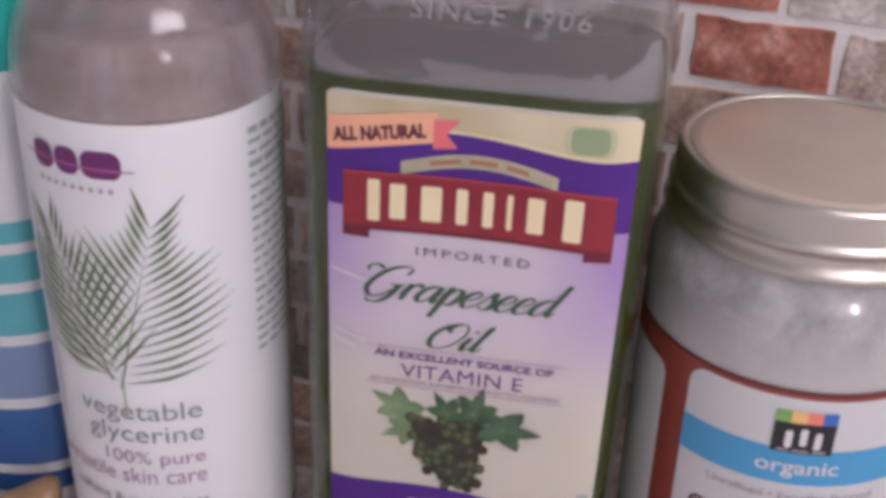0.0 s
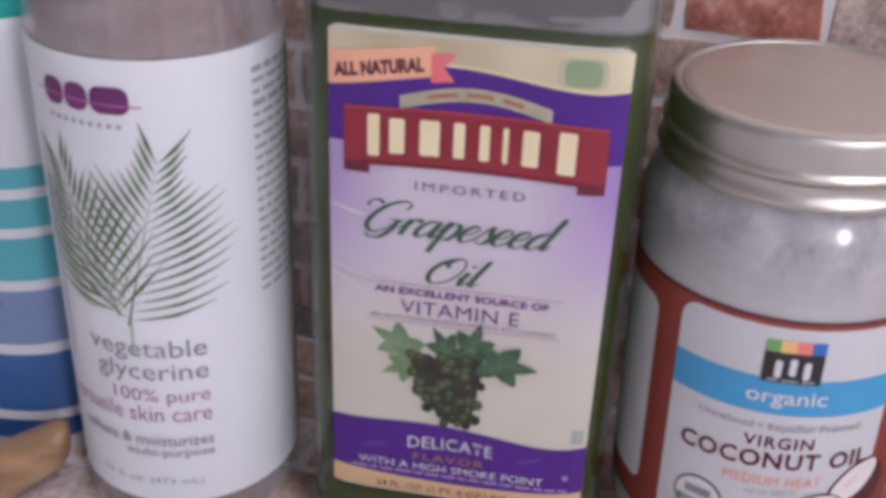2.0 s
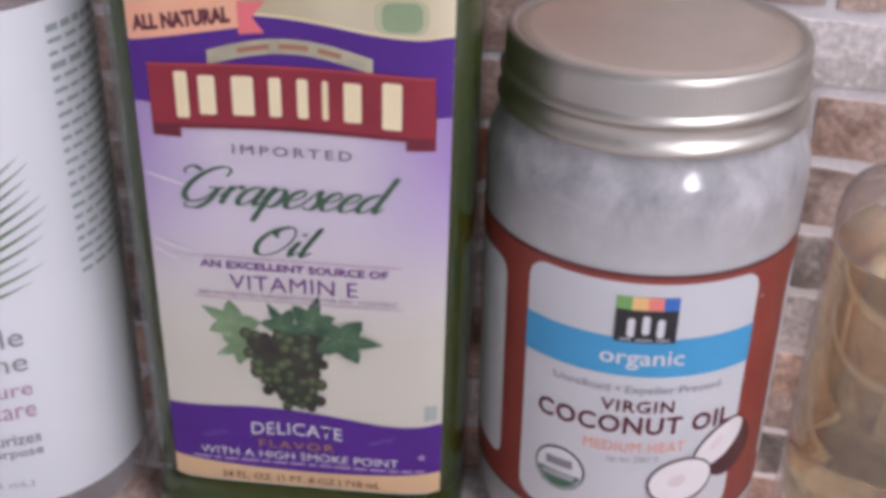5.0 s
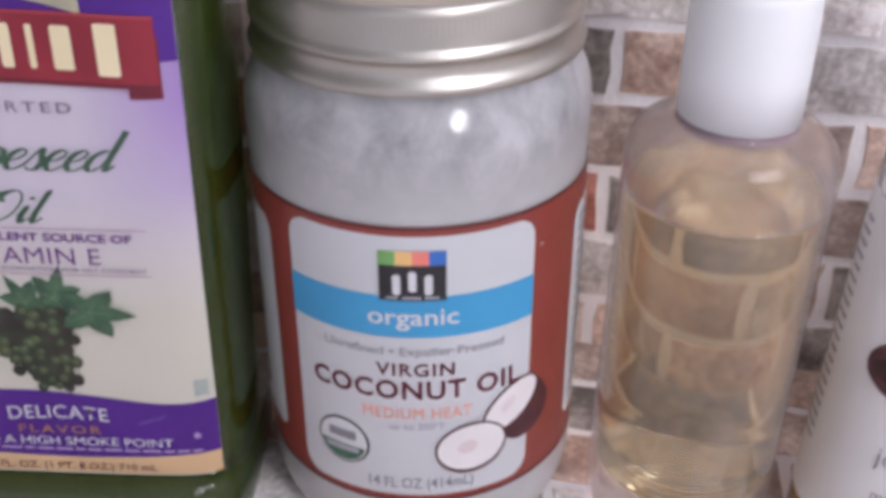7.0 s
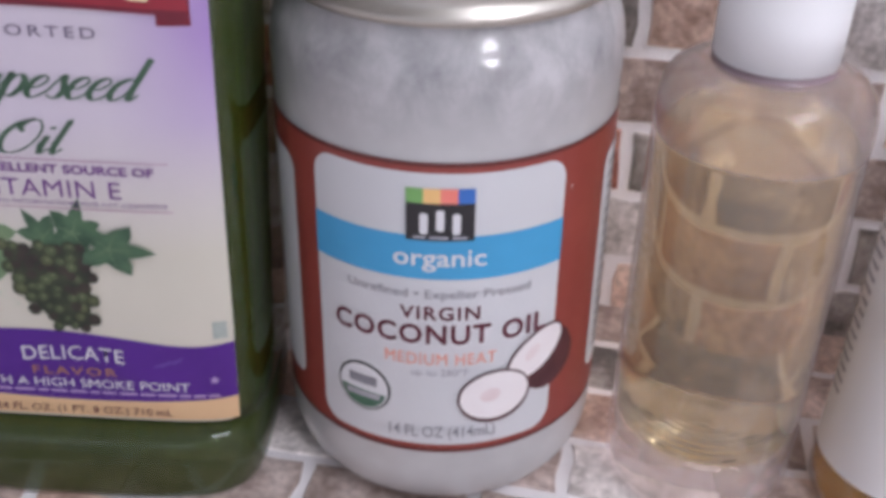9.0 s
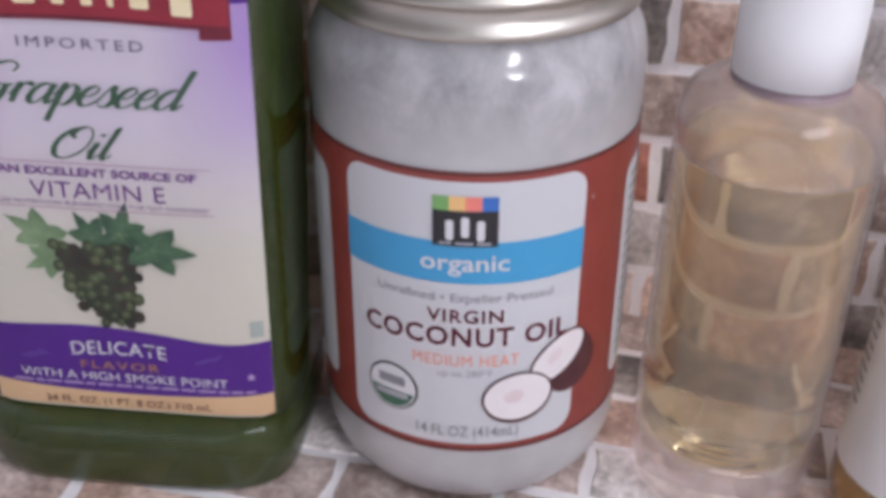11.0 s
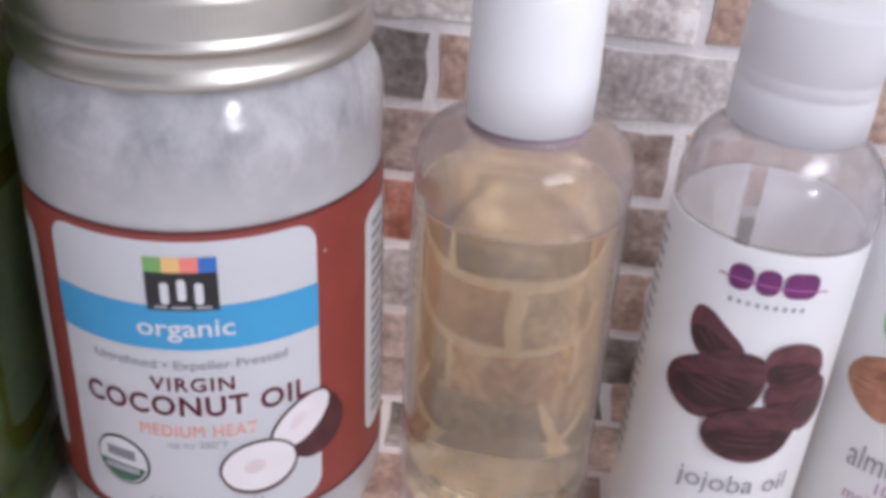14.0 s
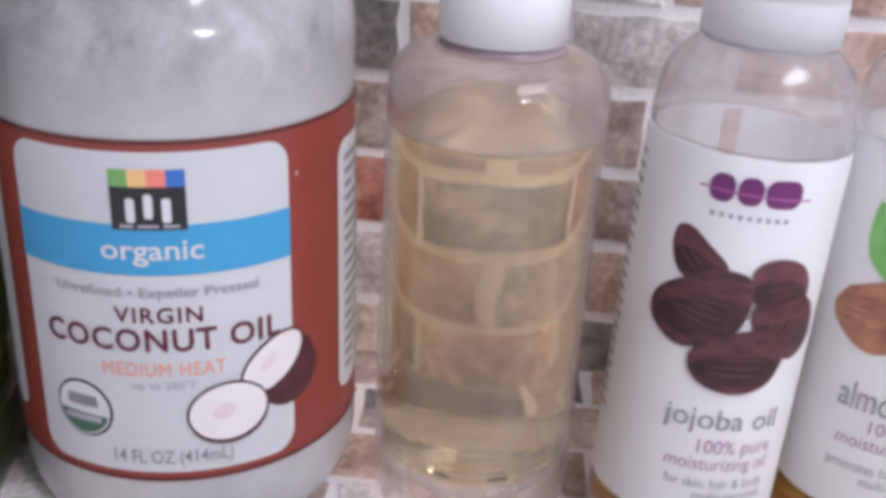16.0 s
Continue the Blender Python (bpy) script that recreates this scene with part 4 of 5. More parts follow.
    for tone, m in enumerate((GRAPE_WINE, GRAPE_MID, GRAPE_OLIVE)):
        tagged(lay("grape_print", flat_bm([ellipse(u + 0.0002, v + 0.0002, r * 0.74, r * 0.74, 0, 12) for u, v, r, c in berries if c == tone]), m, paper, wrap, h=0.001, step=0), kind="stuff")
    tagged(lay("grape_print", flat_bm([ellipse(u + 0.0004, v + 0.0005, r * 0.26, r * 0.2, 30, 8) for u, v, r, c in berries if c]), GRAPE_PALE, paper, wrap, h=0.0011, step=0), kind="stuff")
    curl = [(U(-0.0385 - 0.0022 * math.sin(k * 0.55)), 0.058 - 0.00045 * k) for k in range(12)]
    lay("tendril", flat_bm([curl + [(x + 0.0003, y) for x, y in curl[::-1]]]), PALM_PALE, paper, wrap, h=0.0007, step=0)
    # raised words moulded in the plastic shoulder
    lay("lettering", text_bm("SINCE 1906", 0.041, 0.0046, 0.15, 0.0, 1.2), RIDGE_GLINT, top, wrap, u=0.0045, v=0.1872, h=0.0005, step=0, label="raised clear lettering")
    return top


def fade_mat(name, pale, deep):
    """Printing that deepens towards both side edges of the label."""
    m = bpy.data.materials.new(name)
    tree, nodes, links, bsdf = nodes_of(m)
    where = nodes.new("ShaderNodeTexCoord")
    split = nodes.new("ShaderNodeSeparateXYZ")
    links.new(where.outputs["Object"], split.inputs["Vector"])
    off = nodes.new("ShaderNodeMath")
    off.operation = "SUBTRACT"
    off.inputs[1].default_value = 0.0
    links.new(split.outputs["X"], off.inputs[0])
    size = nodes.new("ShaderNodeMath")
    size.operation = "ABSOLUTE"
    links.new(off.outputs["Value"], size.inputs[0])
    across = nodes.new("ShaderNodeMapRange")
    across.inputs["From Min"].default_value, across.inputs["From Max"].default_value = 0.016, 0.042
    links.new(size.outputs["Value"], across.inputs["Value"])
    down = nodes.new("ShaderNodeMapRange")
    down.inputs["From Min"].default_value, down.inputs["From Max"].default_value = 0.082, 0.124
    links.new(split.outputs["Z"], down.inputs["Value"])
    both = nodes.new("ShaderNodeMath")
    both.operation = "MULTIPLY_ADD"
    both.inputs[1].default_value, both.use_clamp = 0.85, True
    both.inputs[2].default_value = 0.12
    times = nodes.new("ShaderNodeMath")
    times.operation = "MULTIPLY"
    links.new(across.outputs["Result"], times.inputs[0])
    links.new(down.outputs["Result"], times.inputs[1])
    links.new(times.outputs["Value"], both.inputs[0])
    mix = nodes.new("ShaderNodeMix")
    mix.data_type = "RGBA"
    mix.inputs[6].default_value, mix.inputs[7].default_value = (*pale, 1), (*deep, 1)
    links.new(both.outputs["Value"], mix.inputs[0])
    foot = nodes.new("ShaderNodeMapRange")
    foot.inputs["From Min"].default_value, foot.inputs["From Max"].default_value = 0.07, 0.104
    links.new(split.outputs["Z"], foot.inputs["Value"])
    last = nodes.new("ShaderNodeMix")
    last.data_type = "RGBA"
    last.inputs[6].default_value = (0.605, 0.58, 0.498, 1)
    links.new(foot.outputs["Result"], last.inputs[0])
    links.new(mix.outputs[2], last.inputs[7])
    links.new(last.outputs[2], bsdf.inputs["Base Color"])
    bsdf.inputs["Roughness"].default_value = 0.4
    return m


LILAC_FADE = fade_mat("print_lilac_fade", (0.64, 0.595, 0.65), (0.33, 0.19, 0.52))
FOIL_GREEN = mat("print_foil_green", (0.25, 0.36, 0.2), (0.42, 0.46, 0.28), rough=0.35, scale=60, metal=0.2)
FOIL_PALE = mat("print_foil_pale_green", (0.52, 0.54, 0.34), (0.62, 0.6, 0.4), rough=0.35, scale=60, metal=0.3)
RIDGE_GLINT = thin_plastic("moulded_plastic_glint", (0.95, 0.95, 0.97), gloss=0.12, haze=0.26, mirror=0.2)
# base colour carries the grey reflection, the oil itself is green
OIL_REFLECTION = mat("oil_painted_reflection", (0.13, 0.125, 0.13), (0.1, 0.098, 0.098), rough=0.12, scale=20)
TAN_BAND = mat("print_tan", (0.72, 0.5, 0.28), (0.65, 0.44, 0.25), rough=0.35, scale=40)
SCROLL = mat("print_scroll", (0.5, 0.46, 0.33), (0.36, 0.33, 0.24), rough=0.4, scale=120)
GRAPE = (-0.0250 * math.cos(radians(8.35)) - 0.2711 * math.sin(radians(8.35)), -0.0250 * math.sin(radians(8.35)) + 0.2711 * math.cos(radians(8.35)))
grapeseed_bottle()


# ---- slim white-label bottles ----
def cap_profile(r, z, high):
    return [(r * 0.9, z), (r, z + 0.0006), (r, z + 0.006), (r * 0.985, z + 0.0066), (r * 0.985, z + 0.0078), (r, z + 0.0084), (r, z + high - 0.0015), (r * 0.96, z + high), (r * 0.3, z + high + 0.0002)]


def grooved_cap(r, z, high):
    """A straight cap with two shallow grooves round it."""
    out = [(r * 0.9, z), (r, z + 0.0004), (r, z + 0.0092)]
    for g in (z + 0.0096, z + 0.0128):
        out += [(r * 0.985, g), (r * 0.985, g + 0.0008), (r, g + 0.0011)]
    return out + [(r, z + high - 0.0015), (r * 0.96, z + high), (r * 0.3, z + high + 0.0002)]


def round_mark(paper, wrap, u, v, width, height, main=MARK_PURPLE):
    """Maker's mark as three plain rounded blocks with a pale line through them."""
    for k, (a, b) in enumerate(((-0.5, -0.23), (-0.2, 0.07), (0.1, 0.5))):
        lay("maker_mark", flat_bm([round_rect(a * width, b * width, -height / 2, height / 2, height * 0.38)]), main, paper, wrap, u=u, v=v, h=0.0004)
    lay("maker_mark", flat_bm([rect(-width * 0.62, width * 0.62, -height * 0.03, height * 0.03)]), MARK_PINK, paper, wrap, u=u, v=v - 0.12 * height, h=0.00055, turn=-2)
    lay("maker_mark", flat_bm([rect(-width * 0.45 + k * width * 0.1, -width * 0.45 + k * width * 0.1 + width * 0.05, -height * 0.09, height * 0.09) for k in range(9)]), INK_SOFT, paper, wrap, u=u, v=v - 0.95 * height, h=0.0004)["kind"] = "stuff"


def right_text(paper, wrap, body, edge, width, v, height, material, weight=-0.005):
    lay("lettering", text_bm(body, width, height, 0, weight), material, paper, wrap, u=edge - width / 2, v=v, h=0.0005, step=0)


def glycerine_bottle():
    R = 0.0349
    top = thing("glycerine_bottle", pose(-0.1529, 0.2443, 0.0, 0, 0, 3.0), "clear plastic vegetable glycerine bottle with white palm-leaf label", "bottle")
    wrap, deg = on_cylinder(R + 0.0002), 0.033 * math.pi / 180
    heel = stood(rounded([(0.029, 0.0), (0.0345, 0.0002), (0.0349, 0.003), (0.0349, 0.012)], 3))
    dome = rounded([(0.0349, 0.1546), (0.0349, 0.161), (0.0329, 0.1715), (0.027, 0.181), (0.019, 0.189), (0.0145, 0.1925), (0.0138, 0.199)], 3)
    part("wall", sweep(heel + [(0.0349, 0.05), (0.0349, 0.1), (0.0349, 0.1545)], circle(72), head=False), SLIM_WALL, top, "clear plastic wall")
    part("shoulder", shell([(0.0349, 0.1548)] + [p for p in dome if p[1] > 0.1555], 0.0014), MISTED_SHELL, top, "domed shoulder, misted inside").visible_shadow = False
    part("glycerine", lathe([(r - 0.0014, z + 0.0014) for r, z in heel] + [(0.0333, 0.05), (0.0333, 0.1), (0.0333, 0.152)] + [(r - 0.0017, z - 0.0005) for r, z in dome if z < 0.175] + [(0.0005, 0.1752)]), GLYCERINE, top, "clear colourless glycerine")
    part("cap", lathe(cap_profile(0.0155, 0.195, 0.022), 48), FROSTED, top, "frosted flip cap")
    paper = lay("label", flat_bm([rect(-100 * deg, 122 * deg, 0.0106, 0.1546)]), WRAP_PAPER, top, wrap, h=0.0, label="white wrap-round paper label")
    round_mark(paper, wrap, -6.5 * deg, 0.1437, 0.0258, 0.0074)
    edge = 40.8 * deg
    right_text(paper, wrap, "vegetable", edge, 61.5 * deg, 0.0672, 0.0078, INK_GREY)
    right_text(paper, wrap, "glycerine", edge, 58.3 * deg, 0.0592, 0.0078, INK_GREY)
    right_text(paper, wrap, "100% pure", edge, 50 * deg, 0.0508, 0.006, INK_PINK)
    right_text(paper, wrap, "versatile skin care", edge, 86 * deg, 0.0447, 0.0056, INK_PINK)
    right_text(paper, wrap, "softens & moisturizes", edge, 76 * deg, 0.0349, 0.004, INK_GREY, 0.006)
    right_text(paper, wrap, "multi-purpose", edge, 46 * deg, 0.0298, 0.004, INK_GREY, 0.006)
    right_text(paper, wrap, "16 fl. oz. (473 mL)", edge - 7 * deg, 56 * deg, 0.0188, 0.003, INK_SOFT, 0.0)
    rng = random.Random(21)
    lines = []
    for k in range(22):
        w = rng.uniform(0.020, 0.026)
        lines += [[(x + w / 2, y + 0.1478 - 0.0032 * k) for x, y in p] for p in bars(w, 0.0011 if k not in (0, 3) else 0.0018, 5, rng)]
    lay("small_print", flat_bm(lines), INK_GREEN_GREY, paper, wrap, u=74 * deg, h=0.0003)
    rows = [rect(-0.0006, 0.0006, 0.056 + 0.0016 * k, 0.0568 + 0.0016 * k) for k in range(46)]
    lay("small_print", flat_bm(rows), INK_GREY, paper, wrap, u=-40 * deg, h=0.0003, step=0)

    # two crossing palm fronds
    def frond(foot, tip, reach, count, material, h, lean):
        (x0, y0), (x1, y1) = foot, tip
        dx, dy = x1 - x0, y1 - y0
        length = math.hypot(dx, dy)
        ax, ay = dx / length, dy / length
        polys = [[(x0 - 0.0003, y0), (x0 + 0.0003, y0), (x1, y1)]]
        for k in range(count):
            t = 0.04 + 0.93 * k / (count - 1)
            px, py = x0 + dx * t, y0 + dy * t
            span = reach * (0.55 + 0.75 * math.sin(math.pi * min(1, t + 0.22))) * rng.uniform(0.88, 1.08)
            for side in (-1, 1):
                a = radians(lean * (1 - 0.55 * t)) * side
                vx, vy = ax * math.cos(a) - ay * math.sin(a), ax * math.sin(a) + ay * math.cos(a)
                w = 0.0006
                mx, my = px + vx * span * 0.5 - side * 0.0, py + vy * span * 0.5 - 0.0012
                ex, ey = px + vx * span, py + vy * span * 0.92
                polys.append([(px, py - w * 0.3), (mx + vy * w, my - vx * w), (ex, ey), (mx - vy * w, my + vx * w)])
        tagged(lay("palm_print", flat_bm(polys), material, paper, wrap, h=h, step=0.0022), kind="stuff")

    frond((4 * deg, 0.0755), (26 * deg, 0.128), 0.024, 18, PALM, 0.0004, 64)
    frond((0 * deg, 0.078), (-26 * deg, 0.1225), 0.022, 15, PALM, 0.0003, 58)
    frond((0 * deg, 0.079), (-40 * deg, 0.1135), 0.0145, 11, PALM_PALE, 0.00025, 55)
    lay("palm_stem", flat_bm([rect(5 * deg - 0.0004, 5 * deg + 0.0004, 0.066, 0.079)]), PALM_PALE, paper, wrap, h=0.00028)
    return top


def slim_bottle(name, m, label, oil, picture, title, title_v, lines, slit):
    R = 0.0224
    top = thing(name, m, label, "bottle", "slim oil bottles")
    wrap, deg = on_cylinder(R + 0.0002), R * math.pi / 180
    heel = stood(rounded([(0.018, 0.0), (0.0213, 0.0002), (0.0224, 0.003), (0.0224, 0.009)], 3))
    dome = rounded([(0.0224, 0.1006), (0.0225, 0.107), (0.021, 0.1145), (0.0165, 0.1198), (0.0136, 0.1215), (0.0134, 0.125)], 3)
    part("wall", sweep(heel + [(0.0224, 0.04), (0.0224, 0.08), (0.0224, 0.1004)], circle(72), head=False), SLIM_WALL, top, "clear plastic wall")
    part("shoulder", shell(dome), CLEAR_SHELL, top, "clear rounded shoulder").visible_shadow = False
    part("oil", lathe([(r - 0.0008, z + 0.0008) for r, z in heel] + [(0.0216, 0.03), (0.0216, 0.06), (0.021, 0.0602)]), oil, top, "golden oil showing under the label")
    cap = part("cap", lathe(grooved_cap(0.0152, 0.1212, 0.028), 64), FROSTED, top, "frosted grey-white disc cap")
    part("collar", lathe([(0.0118, 0.1195), (0.0129, 0.12), (0.0129, 0.1208), (0.0118, 0.1211)], 48), FROSTED, cap)
    a0, a1 = slit - 356, slit - 4
    paper = lay("label", flat_bm([rect(a0 * deg, a1 * deg, 0.0098, 0.1003)]), FILM, top, wrap, h=0.0, label="white wrap-round paper label")
    round_mark(paper, wrap, -2.5 * deg, 0.0932, 0.0193, 0.0062)
    edge = 40.3 * deg
    right_text(paper, wrap, title, edge, 68 * deg, title_v, 0.0068, INK_GREY)
    for body, width, v, height, material in lines:
        right_text(paper, wrap, body, edge, width * deg, v, height, material)
    rng = random.Random(8)
    specks = [q for k in range(20) for q in [[(x, y + 0.094 - 0.0034 * k) for x, y in p] for p in bars(0.02, 0.0011, 3, rng)]]
    lay("small_print", flat_bm(specks), INK_SOFT, paper, wrap, u=-104 * deg, h=0.0003)
    picture(paper, wrap, deg)
    return top


def beans(paper, wrap, deg):
    """Five dried beans, each with a lit upper side, a dark underside and wrinkles; degrees round the bottle and millimetres up."""
    rng = random.Random(4)
    heap = [
        (BEAN_LIGHT, [(-42, 83), (-32, 83.5), (-21, 80), (-8, 76), (-8, 72), (-32, 70), (-43, 76)], -42),
        (BEAN, [(-50, 65), (-43, 68.5), (-29, 72), (-15, 75.5), (6, 74.5), (8, 68), (4, 61), (-7, 59), (-24, 54.5), (-38, 56), (-50, 60)], -12),
        (BEAN_LIGHT, [(3, 75), (9, 78), (21, 79), (36, 77), (43, 72), (42, 66), (20, 65.5), (6, 68)], 12),
        (BEAN, [(7, 68), (21, 67.5), (42, 70), (52, 65), (54, 57), (37, 52.5), (21, 59), (9, 62)], 52),
        (BEAN, [(-23, 53), (-17, 58), (3, 61.5), (22, 62), (35, 58), (32, 51.5), (25, 47.5), (11, 45.5), (-3, 45.8), (-17, 48)], 4),
    ]
    for k, (m, outline, turn) in enumerate(heap):
        h = 0.0003 + 0.00014 * k
        outer = smooth_loop([(u * deg, v * 0.001) for u, v in outline])
        cu, cv = sum(p[0] for p in outer) / len(outer), sum(p[1] for p in outer) / len(outer)
        size = max(p[0] for p in outer) - min(p[0] for p in outer)
        lay("bean_print", flat_bm([outer]), m, paper, wrap, h=h, step=0.002, label="dark red-brown bean")
        under = [(cu + (x - cu) * 0.88, cv + (y - cv) * 0.5 - 0.0019) for x, y in outer]
        lay("bean_print", flat_bm([under]), BEAN_DARK, paper, wrap, h=h + 0.00004, step=0.002)
        c, q = math.cos(radians(turn)), math.sin(radians(turn))
        folds = []
        for o in (-0.0026, -0.0008, 0.0012, 0.0026):
            du = rng.uniform(-0.0008, 0.0008)
            folds.append(ellipse(cu + du * c - q * o, cv + du * q + c * o, size * rng.uniform(0.2, 0.34), 0.00022, turn + rng.uniform(-9, 9), 14))
        lay("bean_print", flat_bm(folds), BEAN_FOLD, paper, wrap, h=h + 0.00008, step=0.003)
    lay("bean_print", flat_bm([[(x * deg, y) for x, y in ((4, 0.0622), (8, 0.062), (6.5, 0.0643))]]), PAPER, paper, wrap, h=0.0011, step=0)


def almonds(paper, wrap, deg):
    """A bright leaf over an almond; degrees round the bottle and millimetres up."""
    leaf = [(-33, 88.5), (-35, 81), (-33, 75), (-26, 72), (-16, 69), (-11, 73), (-13, 80), (-22, 85.5)]
    lay("leaf_print", flat_bm([smooth_loop([(u * deg, v * 0.001) for u, v in leaf], 2)]), LEAF_BRIGHT, paper, wrap, h=0.0003, label="bright green leaf")
    lay("leaf_print", flat_bm([[(u * deg, v * 0.001) for u, v in ((-33, 88), (-24, 79), (-16.5, 69.5), (-11, 73), (-13, 80), (-22, 85))]]), LEAF_DEEP, paper, wrap, h=0.00036, step=0)
    nut = [(-48, 59), (-43, 64.5), (-27, 68.5), (-10, 71), (8, 70), (15, 62), (6, 56), (-6, 53), (-20, 51.5), (-36, 54.5)]
    outer = smooth_loop([(u * deg, v * 0.001) for u, v in nut])
    lay("almond_print", flat_bm([outer]), ALMOND, paper, wrap, h=0.0004, label="brown almond")
    rng = random.Random(12)
    grains = [ellipse(rng.uniform(-38, 4) * deg, 0.0612 + rng.uniform(-0.0055, 0.0055), 0.0022, 0.00016, rng.uniform(8, 22), 8) for _ in range(26)]
    lay("almond_print", flat_bm(grains), ALMOND_DARK, paper, wrap, h=0.00048, step=0)["kind"] = "stuff"
    lay("almond_print", flat_bm([ellipse(0 * deg, 0.0585, 0.0052, 0.0042, 12)]), ALMOND_DARK, paper, wrap, h=0.0005)


INK_GREEN_GREY = mat("print_green_grey_ink", (0.34, 0.4, 0.4), (0.42, 0.47, 0.47), rough=0.5)
glycerine_bottle()


OIL_LINES = [("100% pure", 46.5, 0.0309, 0.0046, INK_PINK), ("moisturizing oil", 63.5, 0.0263, 0.0044, INK_PINK), ("for skin, hair & body", 62, 0.0212, 0.0034, INK_GREY), ("multi-purpose", 44, 0.0178, 0.0034, INK_GREY)]
ALMOND_LINES = [("100% pure", 46.5, 0.0335, 0.0046, INK_PINK), ("moisturizing oil", 63.5, 0.029, 0.0044, INK_PINK), ("promotes healthy skin", 66, 0.0225, 0.0034, INK_GREY), ("multi-purpose", 44, 0.019, 0.0034, INK_GREY)]
slim_bottle("jojoba_oil_bottle", leaning(0.1517, 0.2765, 0.0365, 0.03, 0), "clear jojoba oil bottle with white label and dark beans", GOLD_OIL, beans, "jojoba oil", 0.0378, OIL_LINES, 180)
slim_bottle("almond_oil_bottle", leaning(0.1993, 0.2844, 0.0365, 0.03, -18), "clear almond oil bottle with white label and green leaf", GOLD_OIL, almonds, "almond oil", 0.0408, ALMOND_LINES, 180)


# ---- unlabelled bottle of pale oil ----
def plain_bottle():
    top = thing("clear_oil_bottle", pose(0.0984, 0.2782, 0, 0, 0, 0), "unlabelled clear bottle of pale amber oil, white cap", "bottle")
    heel = stood(rounded([(0.021, 0.0), (0.0243, 0.0003), (0.025, 0.003), (0.025, 0.01)], 2))
    dome = rounded([(0.025, 0.099), (0.0252, 0.1065), (0.0236, 0.1125), (0.0185, 0.1155), (0.0142, 0.1162), (0.0132, 0.119)], 3)
    part("wall", sweep(heel + [(0.025, 0.05), (0.025, 0.0988)], circle(72), head=False), CLEAR_WALL, top, "clear plastic wall")
    part("shoulder", shell(dome), MISTED_SHELL, top, "clear rounded shoulder, misted inside").visible_shadow = False
    base = part("base", lathe([(r - 0.0012, z + 0.0009) for r, z in heel] + [(0.0237, 0.0115), (0.0228, 0.0136), (0.015, 0.0148), (0.004, 0.0156)]), CLEAR_BASE, top, "thick clear base")
    floor_rings = [(0.0005 + 0.0215 * k / 24, 0.0152 + 0.0028 * (1 - (k / 24) ** 2) + 0.00035 * math.sin(k * 1.9)) for k in range(25)]
    oil = part("oil", lathe(floor_rings + [(0.0229, 0.0151), (0.0235, 0.0153), (0.0238, 0.0162), (0.0238, 0.02), (0.0238, 0.05), (0.0238, 0.08), (0.0238, 0.0972), (0.0238, 0.098), (0.02365, 0.0983), (0.0232, 0.09832), (0.022, 0.09833), (0.001, 0.09834)]), AMBER_OIL, top, "pale amber oil")
    oil.visible_shadow = base.visible_shadow = False  # clear oil lets the daylight through to the wall
    cap = part("cap", lathe([(0.0132, 0.118), (0.0142, 0.1182), (0.0143, 0.13)] + rounded([(0.0143, 0.13), (0.0141, 0.1485), (0.0126, 0.1495), (0.003, 0.1499)], 2)[1:], 64), WHITE_CAP, top, "smooth white screw cap")
    part("nub", lathe(rounded([(0.002, 0.1498), (0.0018, 0.1508), (0.0006, 0.1511)], 2), 16), WHITE_CAP, cap)
    part("neck", lathe([(0.0132, 0.1155), (0.0138, 0.116), (0.0138, 0.1175), (0.0132, 0.1178)], 48), NECK_SHADE, top, "mauve-tinted plastic neck ring")
    return top


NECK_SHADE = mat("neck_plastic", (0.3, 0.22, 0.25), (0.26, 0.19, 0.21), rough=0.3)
plain_bottle()


# ---- striped bottle and wooden paddle at the end of the row ----
def striped_bottle():
    top = thing("striped_bottle", pose(-0.2325, 0.2495, 0, 0, 0, 8), "white flat bottle with teal and blue stripes", "bottle")
    HW, HD = 0.042, 0.026
    ring = superellipse(HW, HD, 72, 3.2)
    prof = stood(rounded([(0.93, 0.0), (1.0, 0.001), (1.0, 0.02)], 2)) + [(1.0, 0.06), (1.0, 0.1)] + rounded([(1.0, 0.13), (1.0, 0.147), (0.92, 0.153), (0.65, 0.1535)], 2)
    part("body", sweep(prof, ring), PAPER, top, "white plastic body")
    part("cap", sweep([(0.955, 0.1505), (0.96, 0.151), (0.96, 0.176), (0.93, 0.178), (0.66, 0.1785)], ring), TEAL, top, "teal flip cap")

    def wrap(u, v, h):
        x = max(-0.995, min(0.995, u / HW))
        return (u, -HD * (1 - abs(x) ** 3.2) ** (1 / 3.2) - h, v)

    paper = lay("label", flat_bm([rect(-0.04, 0.04, 0.0035, 0.1475)]), PAPER, top, wrap, h=0.0002, step=0.002, label="white label with coloured stripes")
    for z0, z1, m in ((0.0986, 0.1057, AQUA), (0.0852, 0.0951, AQUA), (0.0665, 0.0817, AQUA), (0.0425, 0.0628, SLATE), (0.0156, 0.0385, BLUE), (0.004, 0.0118, DEEP_BLUE)):
        lay("stripe", flat_bm([rect(-0.039, 0.0385, z0, z1)]), m, paper, wrap, h=0.0004, step=0.002)
    rng = random.Random(2)
    for v in (0.03, 0.058, 0.12):
        lay("small_print", flat_bm(bars(0.018, 0.0013, 4, rng)), DEEP_BLUE, paper, wrap, u=0.012, v=v, h=0.0006, step=0.002)
    return top


